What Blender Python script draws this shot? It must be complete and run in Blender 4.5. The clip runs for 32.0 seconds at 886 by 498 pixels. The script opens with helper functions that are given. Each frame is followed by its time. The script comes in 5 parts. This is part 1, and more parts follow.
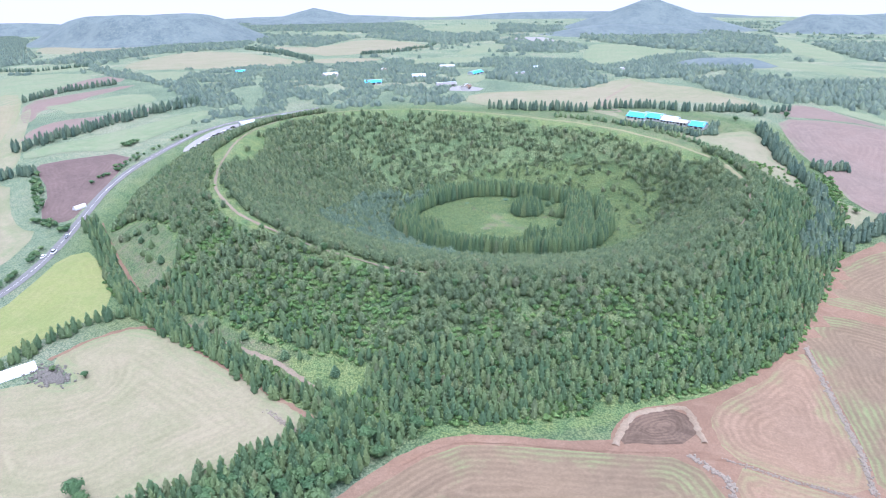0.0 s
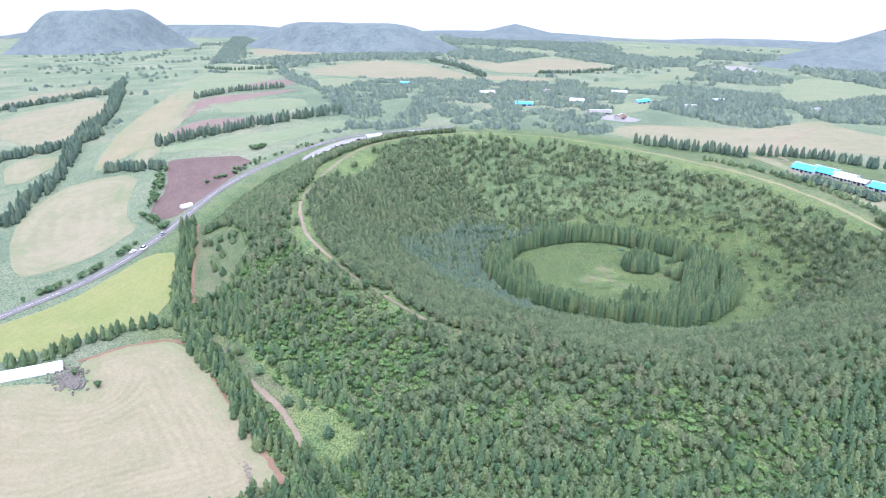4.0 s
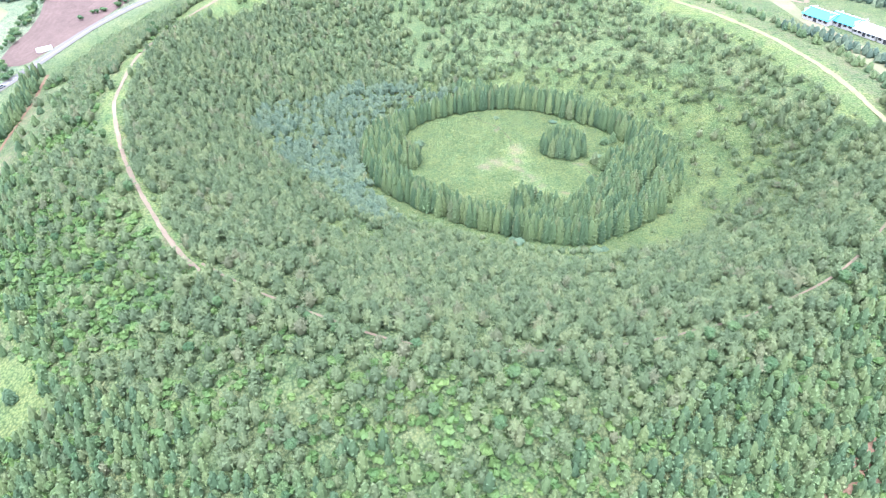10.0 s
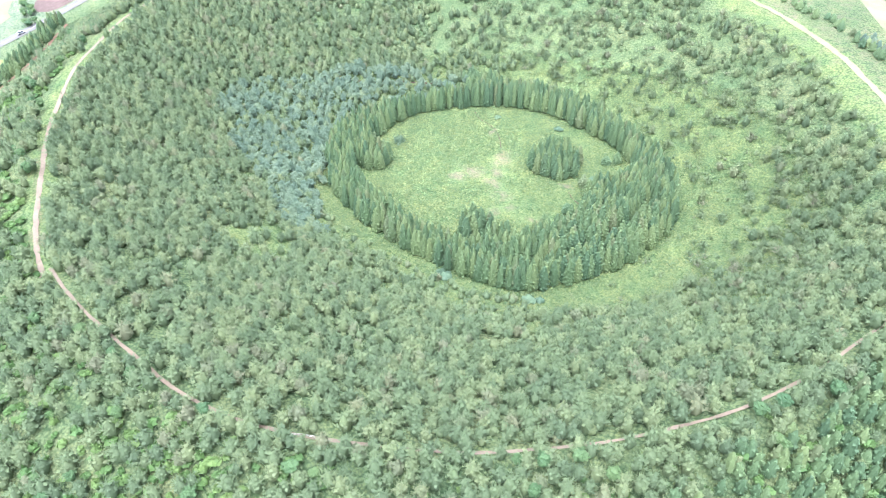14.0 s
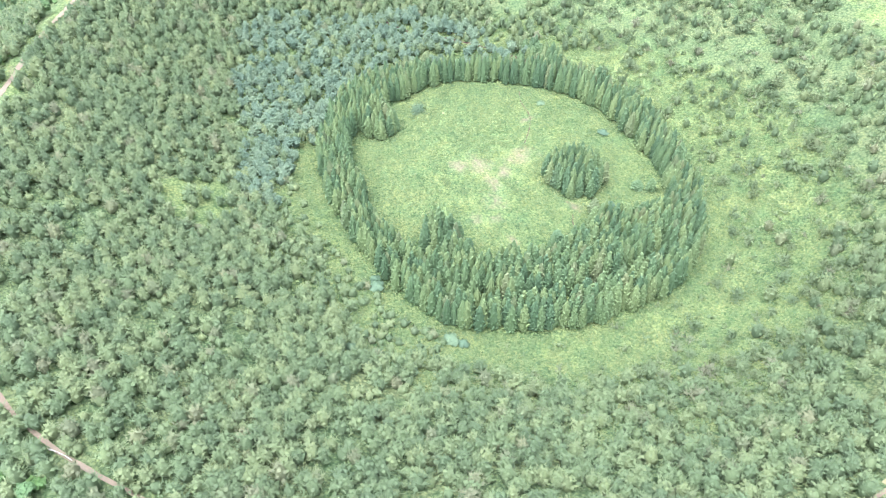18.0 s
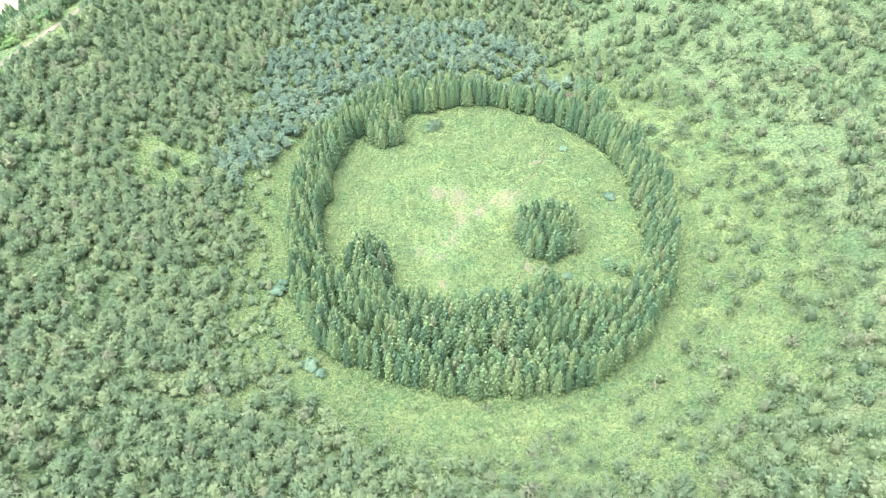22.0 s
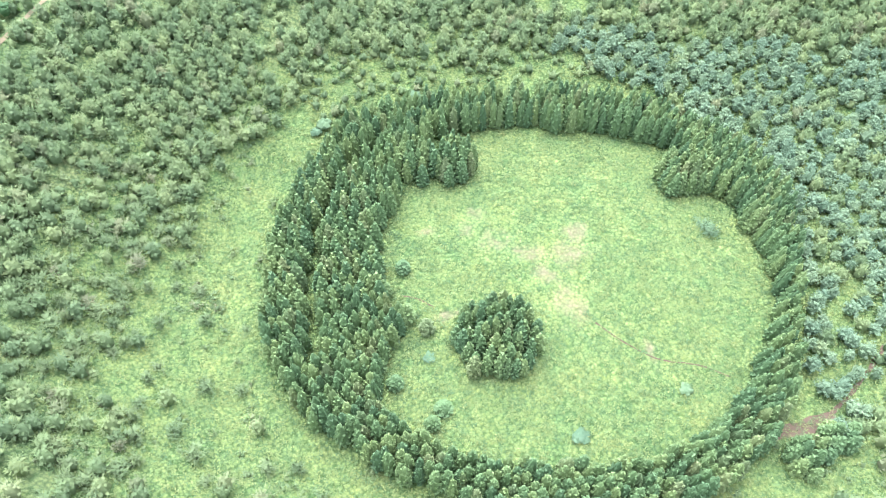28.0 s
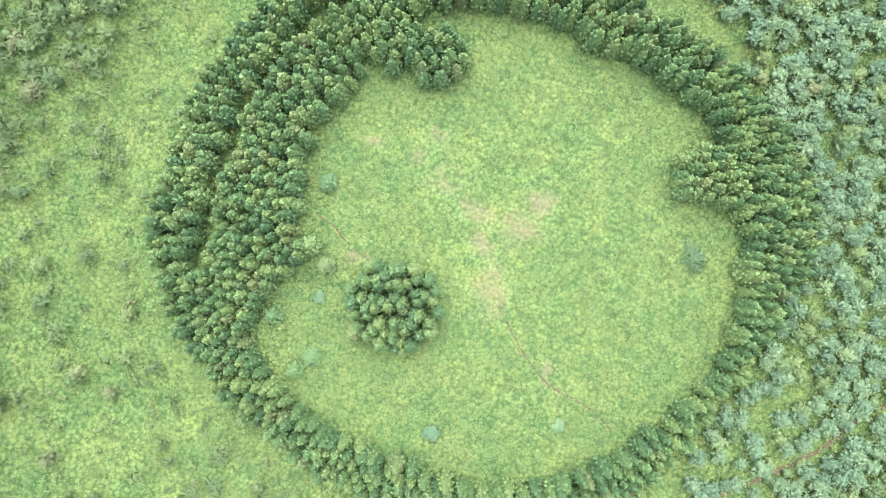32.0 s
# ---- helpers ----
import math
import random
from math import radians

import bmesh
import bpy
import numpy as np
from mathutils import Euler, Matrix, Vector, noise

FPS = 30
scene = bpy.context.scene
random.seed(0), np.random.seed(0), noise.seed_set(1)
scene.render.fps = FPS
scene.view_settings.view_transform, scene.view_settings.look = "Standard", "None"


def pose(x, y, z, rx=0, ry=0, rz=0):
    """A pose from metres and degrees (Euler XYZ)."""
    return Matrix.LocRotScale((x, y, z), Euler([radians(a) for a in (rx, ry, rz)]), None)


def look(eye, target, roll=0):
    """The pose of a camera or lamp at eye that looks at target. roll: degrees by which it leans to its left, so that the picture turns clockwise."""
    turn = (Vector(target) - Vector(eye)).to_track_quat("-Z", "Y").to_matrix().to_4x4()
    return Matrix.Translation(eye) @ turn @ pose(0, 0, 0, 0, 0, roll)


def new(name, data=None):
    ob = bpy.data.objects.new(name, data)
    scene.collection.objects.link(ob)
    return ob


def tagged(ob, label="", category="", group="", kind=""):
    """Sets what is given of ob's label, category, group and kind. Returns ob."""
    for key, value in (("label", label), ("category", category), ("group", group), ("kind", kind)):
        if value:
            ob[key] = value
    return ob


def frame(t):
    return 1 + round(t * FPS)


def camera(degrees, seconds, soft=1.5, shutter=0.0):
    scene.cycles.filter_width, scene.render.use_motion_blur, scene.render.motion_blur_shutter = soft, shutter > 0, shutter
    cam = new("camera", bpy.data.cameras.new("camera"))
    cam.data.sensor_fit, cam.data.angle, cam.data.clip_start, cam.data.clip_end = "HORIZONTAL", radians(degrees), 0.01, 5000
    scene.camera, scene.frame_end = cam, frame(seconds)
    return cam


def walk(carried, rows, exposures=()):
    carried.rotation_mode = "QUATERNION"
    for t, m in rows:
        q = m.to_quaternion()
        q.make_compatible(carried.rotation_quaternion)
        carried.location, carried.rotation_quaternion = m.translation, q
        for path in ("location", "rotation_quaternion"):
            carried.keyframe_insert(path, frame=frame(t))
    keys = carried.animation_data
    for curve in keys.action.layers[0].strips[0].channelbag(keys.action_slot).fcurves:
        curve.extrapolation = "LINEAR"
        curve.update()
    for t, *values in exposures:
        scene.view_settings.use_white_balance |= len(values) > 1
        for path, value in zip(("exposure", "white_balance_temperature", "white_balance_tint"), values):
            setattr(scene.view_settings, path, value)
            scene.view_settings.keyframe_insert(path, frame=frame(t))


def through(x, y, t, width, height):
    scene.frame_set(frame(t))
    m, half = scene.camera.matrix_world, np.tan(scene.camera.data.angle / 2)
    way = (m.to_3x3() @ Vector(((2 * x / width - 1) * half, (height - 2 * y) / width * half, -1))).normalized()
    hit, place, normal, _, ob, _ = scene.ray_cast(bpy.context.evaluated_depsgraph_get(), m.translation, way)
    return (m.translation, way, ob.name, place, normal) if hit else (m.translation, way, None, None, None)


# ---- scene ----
cam = camera(63.76, 32.0, soft=1.1)
# seconds, place, turn (degrees)
PATH = [
    (0.0, 0.33, 0.53, 159.24, 67.391, 0.764, -1.343),
    (0.5, 9.83, 4.81, 159.16, 67.539, 0.597, -3.181),
    (1.0, 18.37, 8.62, 159.26, 67.736, 0.252, -0.524),
    (1.5, 25.52, 12.38, 159.62, 67.796, -0.184, 3.964),
    (2.0, 32.28, 17.08, 160.08, 67.839, -0.547, 6.196),
    (2.5, 37.86, 23.41, 160.39, 67.894, -0.871, 8.427),
    (4.5, 56.35, 59.87, 156.17, 68.744, -0.738, 15.831),
    (5.0, 62.82, 68.94, 155.45, 66.711, -0.624, 15.868),
    (5.5, 69.96, 77.99, 154.69, 63.713, -0.700, 16.119),
    (6.0, 77.80, 86.98, 153.90, 62.397, -0.770, 16.443),
    (6.5, 85.32, 95.88, 153.22, 61.188, -0.616, 16.834),
    (7.0, 91.75, 104.87, 152.82, 60.236, -0.449, 17.042),
    (7.5, 97.34, 113.77, 152.66, 59.326, -0.294, 17.297),
    (8.0, 102.36, 122.96, 152.55, 58.391, -0.232, 17.414),
    (8.5, 106.45, 132.15, 152.52, 56.231, -0.051, 17.552),
    (9.0, 109.95, 141.09, 152.69, 55.583, 0.189, 18.035),
    (9.5, 113.40, 149.69, 152.98, 54.076, 0.204, 19.250),
    (10.0, 117.59, 157.82, 153.24, 53.960, 0.181, 21.039),
    (10.5, 122.45, 165.78, 153.53, 53.847, 0.219, 22.739),
    (11.0, 127.49, 174.07, 153.80, 53.657, 0.208, 24.616),
    (11.5, 132.34, 182.50, 154.00, 53.710, 0.277, 25.632),
    (12.0, 137.34, 191.34, 154.17, 53.723, 0.330, 26.876),
    (12.5, 143.39, 200.15, 154.45, 53.740, 0.360, 28.232),
    (13.0, 150.22, 208.34, 154.78, 53.431, 0.514, 29.309),
    (13.5, 156.69, 216.29, 155.13, 50.971, 0.610, 30.596),
    (14.0, 162.07, 225.23, 155.32, 50.081, 0.482, 33.987),
    (14.5, 167.47, 233.90, 155.62, 50.045, 0.463, 36.799),
    (15.0, 173.04, 242.70, 156.07, 50.058, 0.502, 38.223),
    (15.5, 177.65, 252.37, 156.37, 50.120, 0.400, 39.535),
    (17.5, 179.55, 290.39, 154.11, 43.919, -0.380, 49.566),
    (18.0, 181.95, 299.05, 154.27, 43.911, -0.419, 52.282),
    (18.5, 184.42, 307.95, 154.45, 43.859, -0.455, 55.638),
    (19.0, 187.55, 316.97, 154.63, 43.781, -0.359, 57.713),
    (19.5, 191.23, 326.18, 154.75, 43.712, -0.183, 59.801),
    (20.0, 194.61, 335.48, 154.70, 43.600, -0.184, 63.607),
    (20.5, 197.77, 344.76, 154.44, 43.641, 0.010, 65.211),
    (21.0, 200.35, 354.37, 154.07, 43.669, 0.060, 68.223),
    (21.5, 202.40, 364.88, 153.63, 43.723, 0.237, 71.199),
    (22.0, 203.84, 377.11, 153.05, 43.743, 0.429, 74.647),
    (22.5, 204.16, 390.04, 152.46, 43.807, 0.444, 78.849),
    (23.0, 202.71, 402.78, 151.88, 43.943, 0.447, 83.129),
    (23.5, 199.35, 415.45, 151.40, 44.057, 0.358, 88.158),
    (24.0, 193.49, 428.41, 151.12, 44.116, 0.083, 93.892),
    (24.5, 185.91, 441.37, 151.03, 42.123, -0.152, 100.963),
    (25.0, 176.82, 454.21, 151.08, 39.384, -0.231, 108.309),
    (25.5, 166.62, 467.27, 151.07, 36.797, -0.265, 115.712),
    (27.5, 110.34, 512.47, 150.15, 33.867, -0.916, 158.723),
    (28.0, 96.50, 516.92, 149.94, 33.991, -0.714, 166.491),
    (28.5, 81.42, 518.95, 149.86, 33.922, -0.657, 174.917),
    (29.0, 65.61, 516.83, 150.18, 33.242, -0.747, 179.068),
    (29.5, 53.77, 507.20, 150.61, 26.685, -0.453, -177.530),
    (30.0, 48.80, 493.56, 151.17, 19.520, 0.444, -176.302),
    (30.5, 48.85, 478.05, 151.69, 10.367, 0.799, -176.012),
    (31.0, 50.78, 461.91, 152.15, 2.674, 0.741, -176.098),
    (31.5, 53.07, 447.03, 152.84, 2.107, 0.563, -176.179),
    (32.0, 53.93, 434.60, 153.52, 0.644, 0.557, -172.591),
]
EXPOSURES = [(0, 1.75, 5200, 26), (2.5, 1.77, 5250, 27), (4.5, 1.85, 5400, 29), (6, 2.17, 5480, 31), (9, 2.54, 5500, 25), (13, 2.68, 5540, 22), (19, 2.76, 5760, 19), (25, 2.84, 5850, 11), (28, 2.92, 5950, 8), (30, 2.73, 6200, 5), (32, 2.56, 6500, -1)]
walk(cam, [(t, pose(x, y, z, rx, ry, rz)) for t, x, y, z, rx, ry, rz in PATH], EXPOSURES)

# ---- sky and sun: bright overcast ----
world = bpy.data.worlds.new("sky")
scene.world = world
world.use_nodes = True
wn = world.node_tree
sky = wn.nodes.new("ShaderNodeTexSky")
sky.sky_type, sky.sun_disc = "NISHITA", False
sky.sun_elevation, sky.sun_rotation = radians(74), radians(170)
sky.air_density, sky.dust_density, sky.ozone_density, sky.altitude = 1.0, 6.0, 1.0, 200
wn.nodes["Background"].inputs["Strength"].default_value = 0.125
cloud = wn.nodes.new("ShaderNodeHueSaturation")
cloud.inputs["Saturation"].default_value = 0.3
wn.links.new(sky.outputs["Color"], cloud.inputs["Color"])
wn.links.new(cloud.outputs["Color"], wn.nodes["Background"].inputs["Color"])
sun = new("sun", bpy.data.lights.new("sun", "SUN"))
sun.data.energy, sun.data.angle, sun.data.color = 1.25, radians(80), (1.0, 0.98, 0.95)
sun.matrix_world = look((0, 0, 300), (-math.sin(radians(170)) * 86, -math.cos(radians(170)) * 86, 0))


# added glowing cylinder, painting the white haze in which the far country ends
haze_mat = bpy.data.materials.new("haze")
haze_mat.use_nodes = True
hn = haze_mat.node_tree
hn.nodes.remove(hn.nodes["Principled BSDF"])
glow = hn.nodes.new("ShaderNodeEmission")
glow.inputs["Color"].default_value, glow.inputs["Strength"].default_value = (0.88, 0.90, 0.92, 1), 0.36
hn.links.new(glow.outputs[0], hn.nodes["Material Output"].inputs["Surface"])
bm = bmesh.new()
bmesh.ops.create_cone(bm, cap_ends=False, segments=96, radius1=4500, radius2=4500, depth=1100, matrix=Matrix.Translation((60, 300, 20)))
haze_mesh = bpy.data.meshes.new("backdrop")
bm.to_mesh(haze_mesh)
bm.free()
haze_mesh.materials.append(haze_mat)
tagged(new("backdrop", haze_mesh), "glowing white cylinder standing in for haze beyond the far plain", "haze", kind="structure")

# ---- materials ----
class Nodes:
    """A small writer of node materials."""

    def __init__(self, name):
        self.mat = bpy.data.materials.new(name)
        self.mat.use_nodes = True
        self.t = self.mat.node_tree
        self.bsdf = self.t.nodes["Principled BSDF"]
        self.out = self.t.nodes["Material Output"]
        self.pos = self.t.nodes.new("ShaderNodeNewGeometry").outputs["Position"]

    def link(self, a, b):
        self.t.links.new(a, b)

    def set(self, socket, v):
        if isinstance(v, bpy.types.NodeSocket):
            self.link(v, socket)
        elif isinstance(v, tuple) and len(v) == 3 and socket.type == "RGBA":
            socket.default_value = (*v, 1)
        else:
            socket.default_value = v

    def noise(self, scale, detail=4.0, rough=0.6, vec=None, distort=0.0):
        n = self.t.nodes.new("ShaderNodeTexNoise")
        n.inputs["Scale"].default_value, n.inputs["Detail"].default_value = scale, detail
        n.inputs["Roughness"].default_value, n.inputs["Distortion"].default_value = rough, distort
        self.link(vec or self.pos, n.inputs["Vector"])
        return n.outputs["Fac"]

    def cells(self, scale, vec=None, out="Distance"):
        n = self.t.nodes.new("ShaderNodeTexVoronoi")
        n.inputs["Scale"].default_value = scale
        self.link(vec or self.pos, n.inputs["Vector"])
        return n.outputs[out]

    def waves(self, scale, turn=0.0, distort=3.0, detail=1.5):
        m = self.t.nodes.new("ShaderNodeMapping")
        m.inputs["Rotation"].default_value = (0, 0, radians(turn))
        self.link(self.pos, m.inputs["Vector"])
        n = self.t.nodes.new("ShaderNodeTexWave")
        n.inputs["Scale"].default_value, n.inputs["Distortion"].default_value = scale, distort
        n.inputs["Detail"].default_value, n.inputs["Detail Scale"].default_value = detail, 0.15
        self.link(m.outputs["Vector"], n.inputs["Vector"])
        return n.outputs["Fac"]

    def ramp(self, v, stops):
        n = self.t.nodes.new("ShaderNodeValToRGB")
        e = n.color_ramp.elements
        while len(e) < len(stops):
            e.new(0.5)
        for k, (p, c) in zip(e, stops):
            k.position, k.color = p, (*c, 1) if isinstance(c, tuple) else (c, c, c, 1)
        self.set(n.inputs["Fac"], v)
        return n.outputs["Color"]

    def mix(self, f, a, b, how="MIX"):
        n = self.t.nodes.new("ShaderNodeMix")
        n.data_type, n.blend_type = "RGBA", how
        self.set(n.inputs[0], f), self.set(n.inputs[6], a), self.set(n.inputs[7], b)
        return n.outputs[2]

    def math(self, how, a, b=0.0, c=0.0):
        n = self.t.nodes.new("ShaderNodeMath")
        n.operation = how
        for s, v in zip(n.inputs, (a, b, c)):
            self.set(s, v)
        return n.outputs[0]

    def attr(self, name):
        n = self.t.nodes.new("ShaderNodeAttribute")
        n.attribute_name = name
        return n.outputs["Fac"]

    def object_random(self):
        return self.t.nodes.new("ShaderNodeObjectInfo").outputs["Random"]

    def island(self):
        return self.t.nodes.new("ShaderNodeNewGeometry").outputs["Random Per Island"]

    def bump(self, h, strength=0.5, dist=0.1):
        n = self.t.nodes.new("ShaderNodeBump")
        n.inputs["Strength"].default_value, n.inputs["Distance"].default_value = strength, dist
        self.link(h, n.inputs["Height"])
        self.link(n.outputs["Normal"], self.bsdf.inputs["Normal"])

    def done(self, colour, rough=0.9, spec=0.2, metal=0.0):
        self.set(self.bsdf.inputs["Base Color"], colour)
        self.set(self.bsdf.inputs["Roughness"], rough)
        self.bsdf.inputs["Specular IOR Level"].default_value = spec
        self.bsdf.inputs["Metallic"].default_value = metal
        return self.mat


def leaf_material(name, dark, mid, light, odd=None, through=0.22, vary=1.0):
    """Foliage: each tree has its own tint, each tuft its own lightness; a few trees turn towards the odd colour."""
    n = Nodes(name)
    tree = n.math("FRACT", n.math("ADD", n.attr("tint"), n.object_random()))
    base = n.ramp(tree, [(0.0, dark), (0.5, mid), (1.0, light)])
    if odd:
        base = n.mix(n.ramp(n.math("FRACT", n.math("MULTIPLY", tree, 7.31)), [(0.9, 0.0), (0.98, 0.6)]), base, odd)
    tuft = n.mix(vary, (1.0, 1.0, 1.0), n.ramp(n.island(), [(0.0, (0.90, 0.92, 0.92)), (0.6, (1.0, 1.0, 1.0)), (1.0, (1.12, 1.11, 1.05))]))
    colour = n.mix(1.0, base, tuft, "MULTIPLY")
    colour = n.mix(0.3, colour, n.ramp(n.noise(1.7, 3), [(0.3, (0.7, 0.74, 0.7)), (0.7, (1.25, 1.2, 1.15))]), "MULTIPLY")
    mat = n.done(colour, 0.65, 0.25)
    glow = n.t.nodes.new("ShaderNodeBsdfTranslucent")
    n.set(glow.inputs["Color"], colour)
    mixed = n.t.nodes.new("ShaderNodeMixShader")
    mixed.inputs[0].default_value = through
    n.link(n.bsdf.outputs[0], mixed.inputs[1]), n.link(glow.outputs[0], mixed.inputs[2])
    n.link(mixed.outputs[0], n.out.inputs["Surface"])
    return mat


def plain_material(name, colour, rough=0.7, spec=0.3, metal=0.0, grime=0.25, scale=0.8):
    n = Nodes(name)
    c = n.mix(n.ramp(n.noise(scale, 5), [(0.35, 0.0), (0.7, grime)]), colour, tuple(v * 0.5 for v in colour))
    c = n.mix(0.25, c, n.ramp(n.noise(scale * 9, 3), [(0.3, (0.7, 0.7, 0.7)), (0.7, (1.2, 1.2, 1.2))]), "MULTIPLY")
    return n.done(c, rough, spec, metal)


def field_material(name, a, b, c, period=0.0, lines=0.5, green=None, verge=14.0):
    """A field: two broad tones, fine grain, worked rows that run along its edges, and new growth in the outer rows."""
    n = Nodes(name)
    base = n.mix(n.ramp(n.noise(0.022, 5, 0.6), [(0.38, 0.0), (0.62, 1.0)]), a, b)
    base = n.mix(n.ramp(n.noise(0.10, 7, 0.72, distort=1.0), [(0.42, 0.0), (0.72, 0.8)]), base, c)
    if period:
        d = n.math("ADD", n.attr("edge"), n.math("MULTIPLY", n.noise(0.035, 4), 7.0))
        fine = n.math("SINE", n.math("MULTIPLY", d, 6.283 / period))
        wide = n.math("SINE", n.math("MULTIPLY", d, 6.283 / (period * 3.4)))
        row = n.ramp(n.math("ADD", n.math("MULTIPLY", fine, 0.3), n.math("ADD", n.math("MULTIPLY", wide, 0.14), 0.5)), [(0.2, 0.0), (0.85, 1.0)])
        tracks = n.ramp(row, [(0.0, (0.84, 0.83, 0.81)), (1.0, (1.12, 1.11, 1.10))])
        base = n.mix(n.math("MULTIPLY", n.ramp(n.noise(0.035, 5), [(0.38, 0.15), (0.62, 1.0)]), lines), base, tracks, "MULTIPLY")
        outer = n.math("MULTIPLY_ADD", n.attr("edge"), -1.0 / verge, 1.05)
        grown = n.math("MULTIPLY", n.ramp(n.math("ADD", outer, n.math("MULTIPLY", n.math("SUBTRACT", n.noise(0.045, 5), 0.52), 4.5)), [(0.35, 0.0), (1.0, 1.0)]), n.math("MULTIPLY_ADD", row, 0.6, 0.12))
        if green:
            base = n.mix(n.math("MULTIPLY", grown, 0.9), base, green)
    base = n.mix(0.75, base, n.ramp(n.noise(1.1, 7, 0.8), [(0.25, (0.66, 0.66, 0.66)), (0.75, (1.3, 1.3, 1.27))]), "MULTIPLY")
    n.bump(n.noise(2.5, 4), 0.5, 0.15)
    return n.done(base, 0.95, 0.1)


def turf(n, scale=1.0):
    """Rank meadow growth: clumps, seed heads and gaps."""
    clump = n.cells(1.25 * scale)
    fine = n.noise(4.2 * scale, 5, 0.8)
    return n.ramp(clump, [(0.08, (1.35, 1.32, 1.1)), (0.4, (1.0, 1.0, 1.0)), (0.8, (0.40, 0.54, 0.46))]), n.ramp(fine, [(0.3, (0.56, 0.64, 0.60)), (0.52, (1.0, 1.0, 1.0)), (0.75, (1.42, 1.36, 1.2))]), clump, fine


def ground_material():
    n = Nodes("ground")
    c1, c2, clump, fine = turf(n)
    broad = n.noise(0.05, 5, 0.6)
    grass = n.ramp(broad, [(0.3, (0.080, 0.122, 0.058)), (0.5, (0.108, 0.146, 0.068)), (0.68, (0.140, 0.164, 0.080))])
    lush = n.ramp(n.noise(0.09, 6, 0.65), [(0.3, (0.094, 0.146, 0.064)), (0.5, (0.128, 0.172, 0.070)), (0.7, (0.162, 0.190, 0.078))])
    edge = n.math("ADD", n.attr("lush"), n.math("MULTIPLY", n.math("SUBTRACT", n.noise(0.3, 4), 0.5), 0.7))
    col = n.mix(n.ramp(edge, [(0.4, 0.0), (0.6, 1.0)]), grass, lush)
    dryness = n.math("ADD", n.attr("dry"), n.math("MULTIPLY", n.math("SUBTRACT", n.noise(0.22, 8, 0.75, distort=0.6), 0.5), 2.4))
    dry = n.ramp(n.noise(0.5, 5), [(0.35, (0.140, 0.140, 0.084)), (0.65, (0.180, 0.146, 0.106))])
    col = n.mix(n.ramp(dryness, [(0.3, 0.0), (0.9, 0.85)]), col, dry)
    # the plain's cover, paler and bluer than the grass: distance haze in the colour
    scrub = n.ramp(n.noise(0.012, 6, 0.6), [(0.36, (0.122, 0.158, 0.104)), (0.5, (0.158, 0.190, 0.122)), (0.64, (0.210, 0.216, 0.150))])
    col = n.mix(n.attr("outer"), col, scrub)
    mown = n.ramp(dryness, [(0.35, 1.0), (1.05, 0.25)])
    tone = n.ramp(n.noise(0.16, 5, 0.7, distort=0.8), [(0.32, (0.72, 0.86, 0.82)), (0.5, (1.0, 1.0, 1.0)), (0.68, (1.10, 1.07, 0.95))])
    col = n.mix(1.0, col, n.ramp(dryness, [(0.35, (1.0, 1.0, 1.0)), (1.05, (0.97, 0.95, 0.95))]), "MULTIPLY")
    col = n.mix(0.8, col, tone, "MULTIPLY")
    col = n.mix(n.math("MULTIPLY", mown, 0.85), col, c1, "MULTIPLY")
    col = n.mix(n.math("MULTIPLY", mown, 0.95), col, c2, "MULTIPLY")
    n.bump(n.math("SUBTRACT", fine, clump), 0.9, 0.5)
    return n.done(col, 0.95, 0.1)


GROUND = ground_material()
CEDAR = leaf_material("cedar_needles", (0.072, 0.130, 0.066), (0.108, 0.174, 0.078), (0.156, 0.216, 0.090), odd=(0.166, 0.188, 0.096), through=0.3, vary=0.6)
PINE = leaf_material("pine_needles", (0.104, 0.156, 0.081), (0.140, 0.198, 0.097), (0.182, 0.234, 0.111), odd=(0.196, 0.200, 0.122), through=0.46, vary=0.8)
BROAD = leaf_material("broad_leaves", (0.062, 0.128, 0.056), (0.086, 0.156, 0.064), (0.118, 0.186, 0.072), odd=(0.138, 0.198, 0.078), through=0.40)
BRIGHT = leaf_material("undergrowth_leaves", (0.084, 0.166, 0.054), (0.110, 0.196, 0.062), (0.142, 0.224, 0.070), through=0.40)
BUSH = leaf_material("bush_leaves", (0.090, 0.156, 0.100), (0.112, 0.180, 0.108), (0.136, 0.206, 0.118), through=0.4)
SILVER = leaf_material("silver_leaves", (0.116, 0.182, 0.124), (0.142, 0.210, 0.136), (0.172, 0.242, 0.148), odd=(0.205, 0.262, 0.130), through=0.41, vary=0.6)
SHRUB = leaf_material("shrub_leaves", (0.112, 0.166, 0.084), (0.136, 0.188, 0.094), (0.160, 0.206, 0.100), odd=(0.190, 0.184, 0.126), through=0.42)
BLADES = leaf_material("meadow_blades", (0.064, 0.118, 0.056), (0.122, 0.180, 0.076), (0.192, 0.226, 0.092), odd=(0.205, 0.222, 0.092), through=0.40)
BARK = plain_material("bark", (0.10, 0.075, 0.058), 0.95, 0.1, 0, 0.5, 4)
# cedar green of the belts, blued in the colour to stand for haze
BELT = leaf_material("hazed_windbreak_needles", (0.066, 0.112, 0.080), (0.090, 0.138, 0.092), (0.122, 0.170, 0.104), through=0.25)
# far woods, with the blue paleness of distance haze put into the colours
FARWOOD = leaf_material("hazed_wood_foliage", (0.080, 0.120, 0.092), (0.102, 0.146, 0.106), (0.136, 0.180, 0.116), through=0.2)
PATH_SOIL = field_material("trodden_soil", (0.178, 0.142, 0.100), (0.150, 0.124, 0.090), (0.206, 0.172, 0.126))
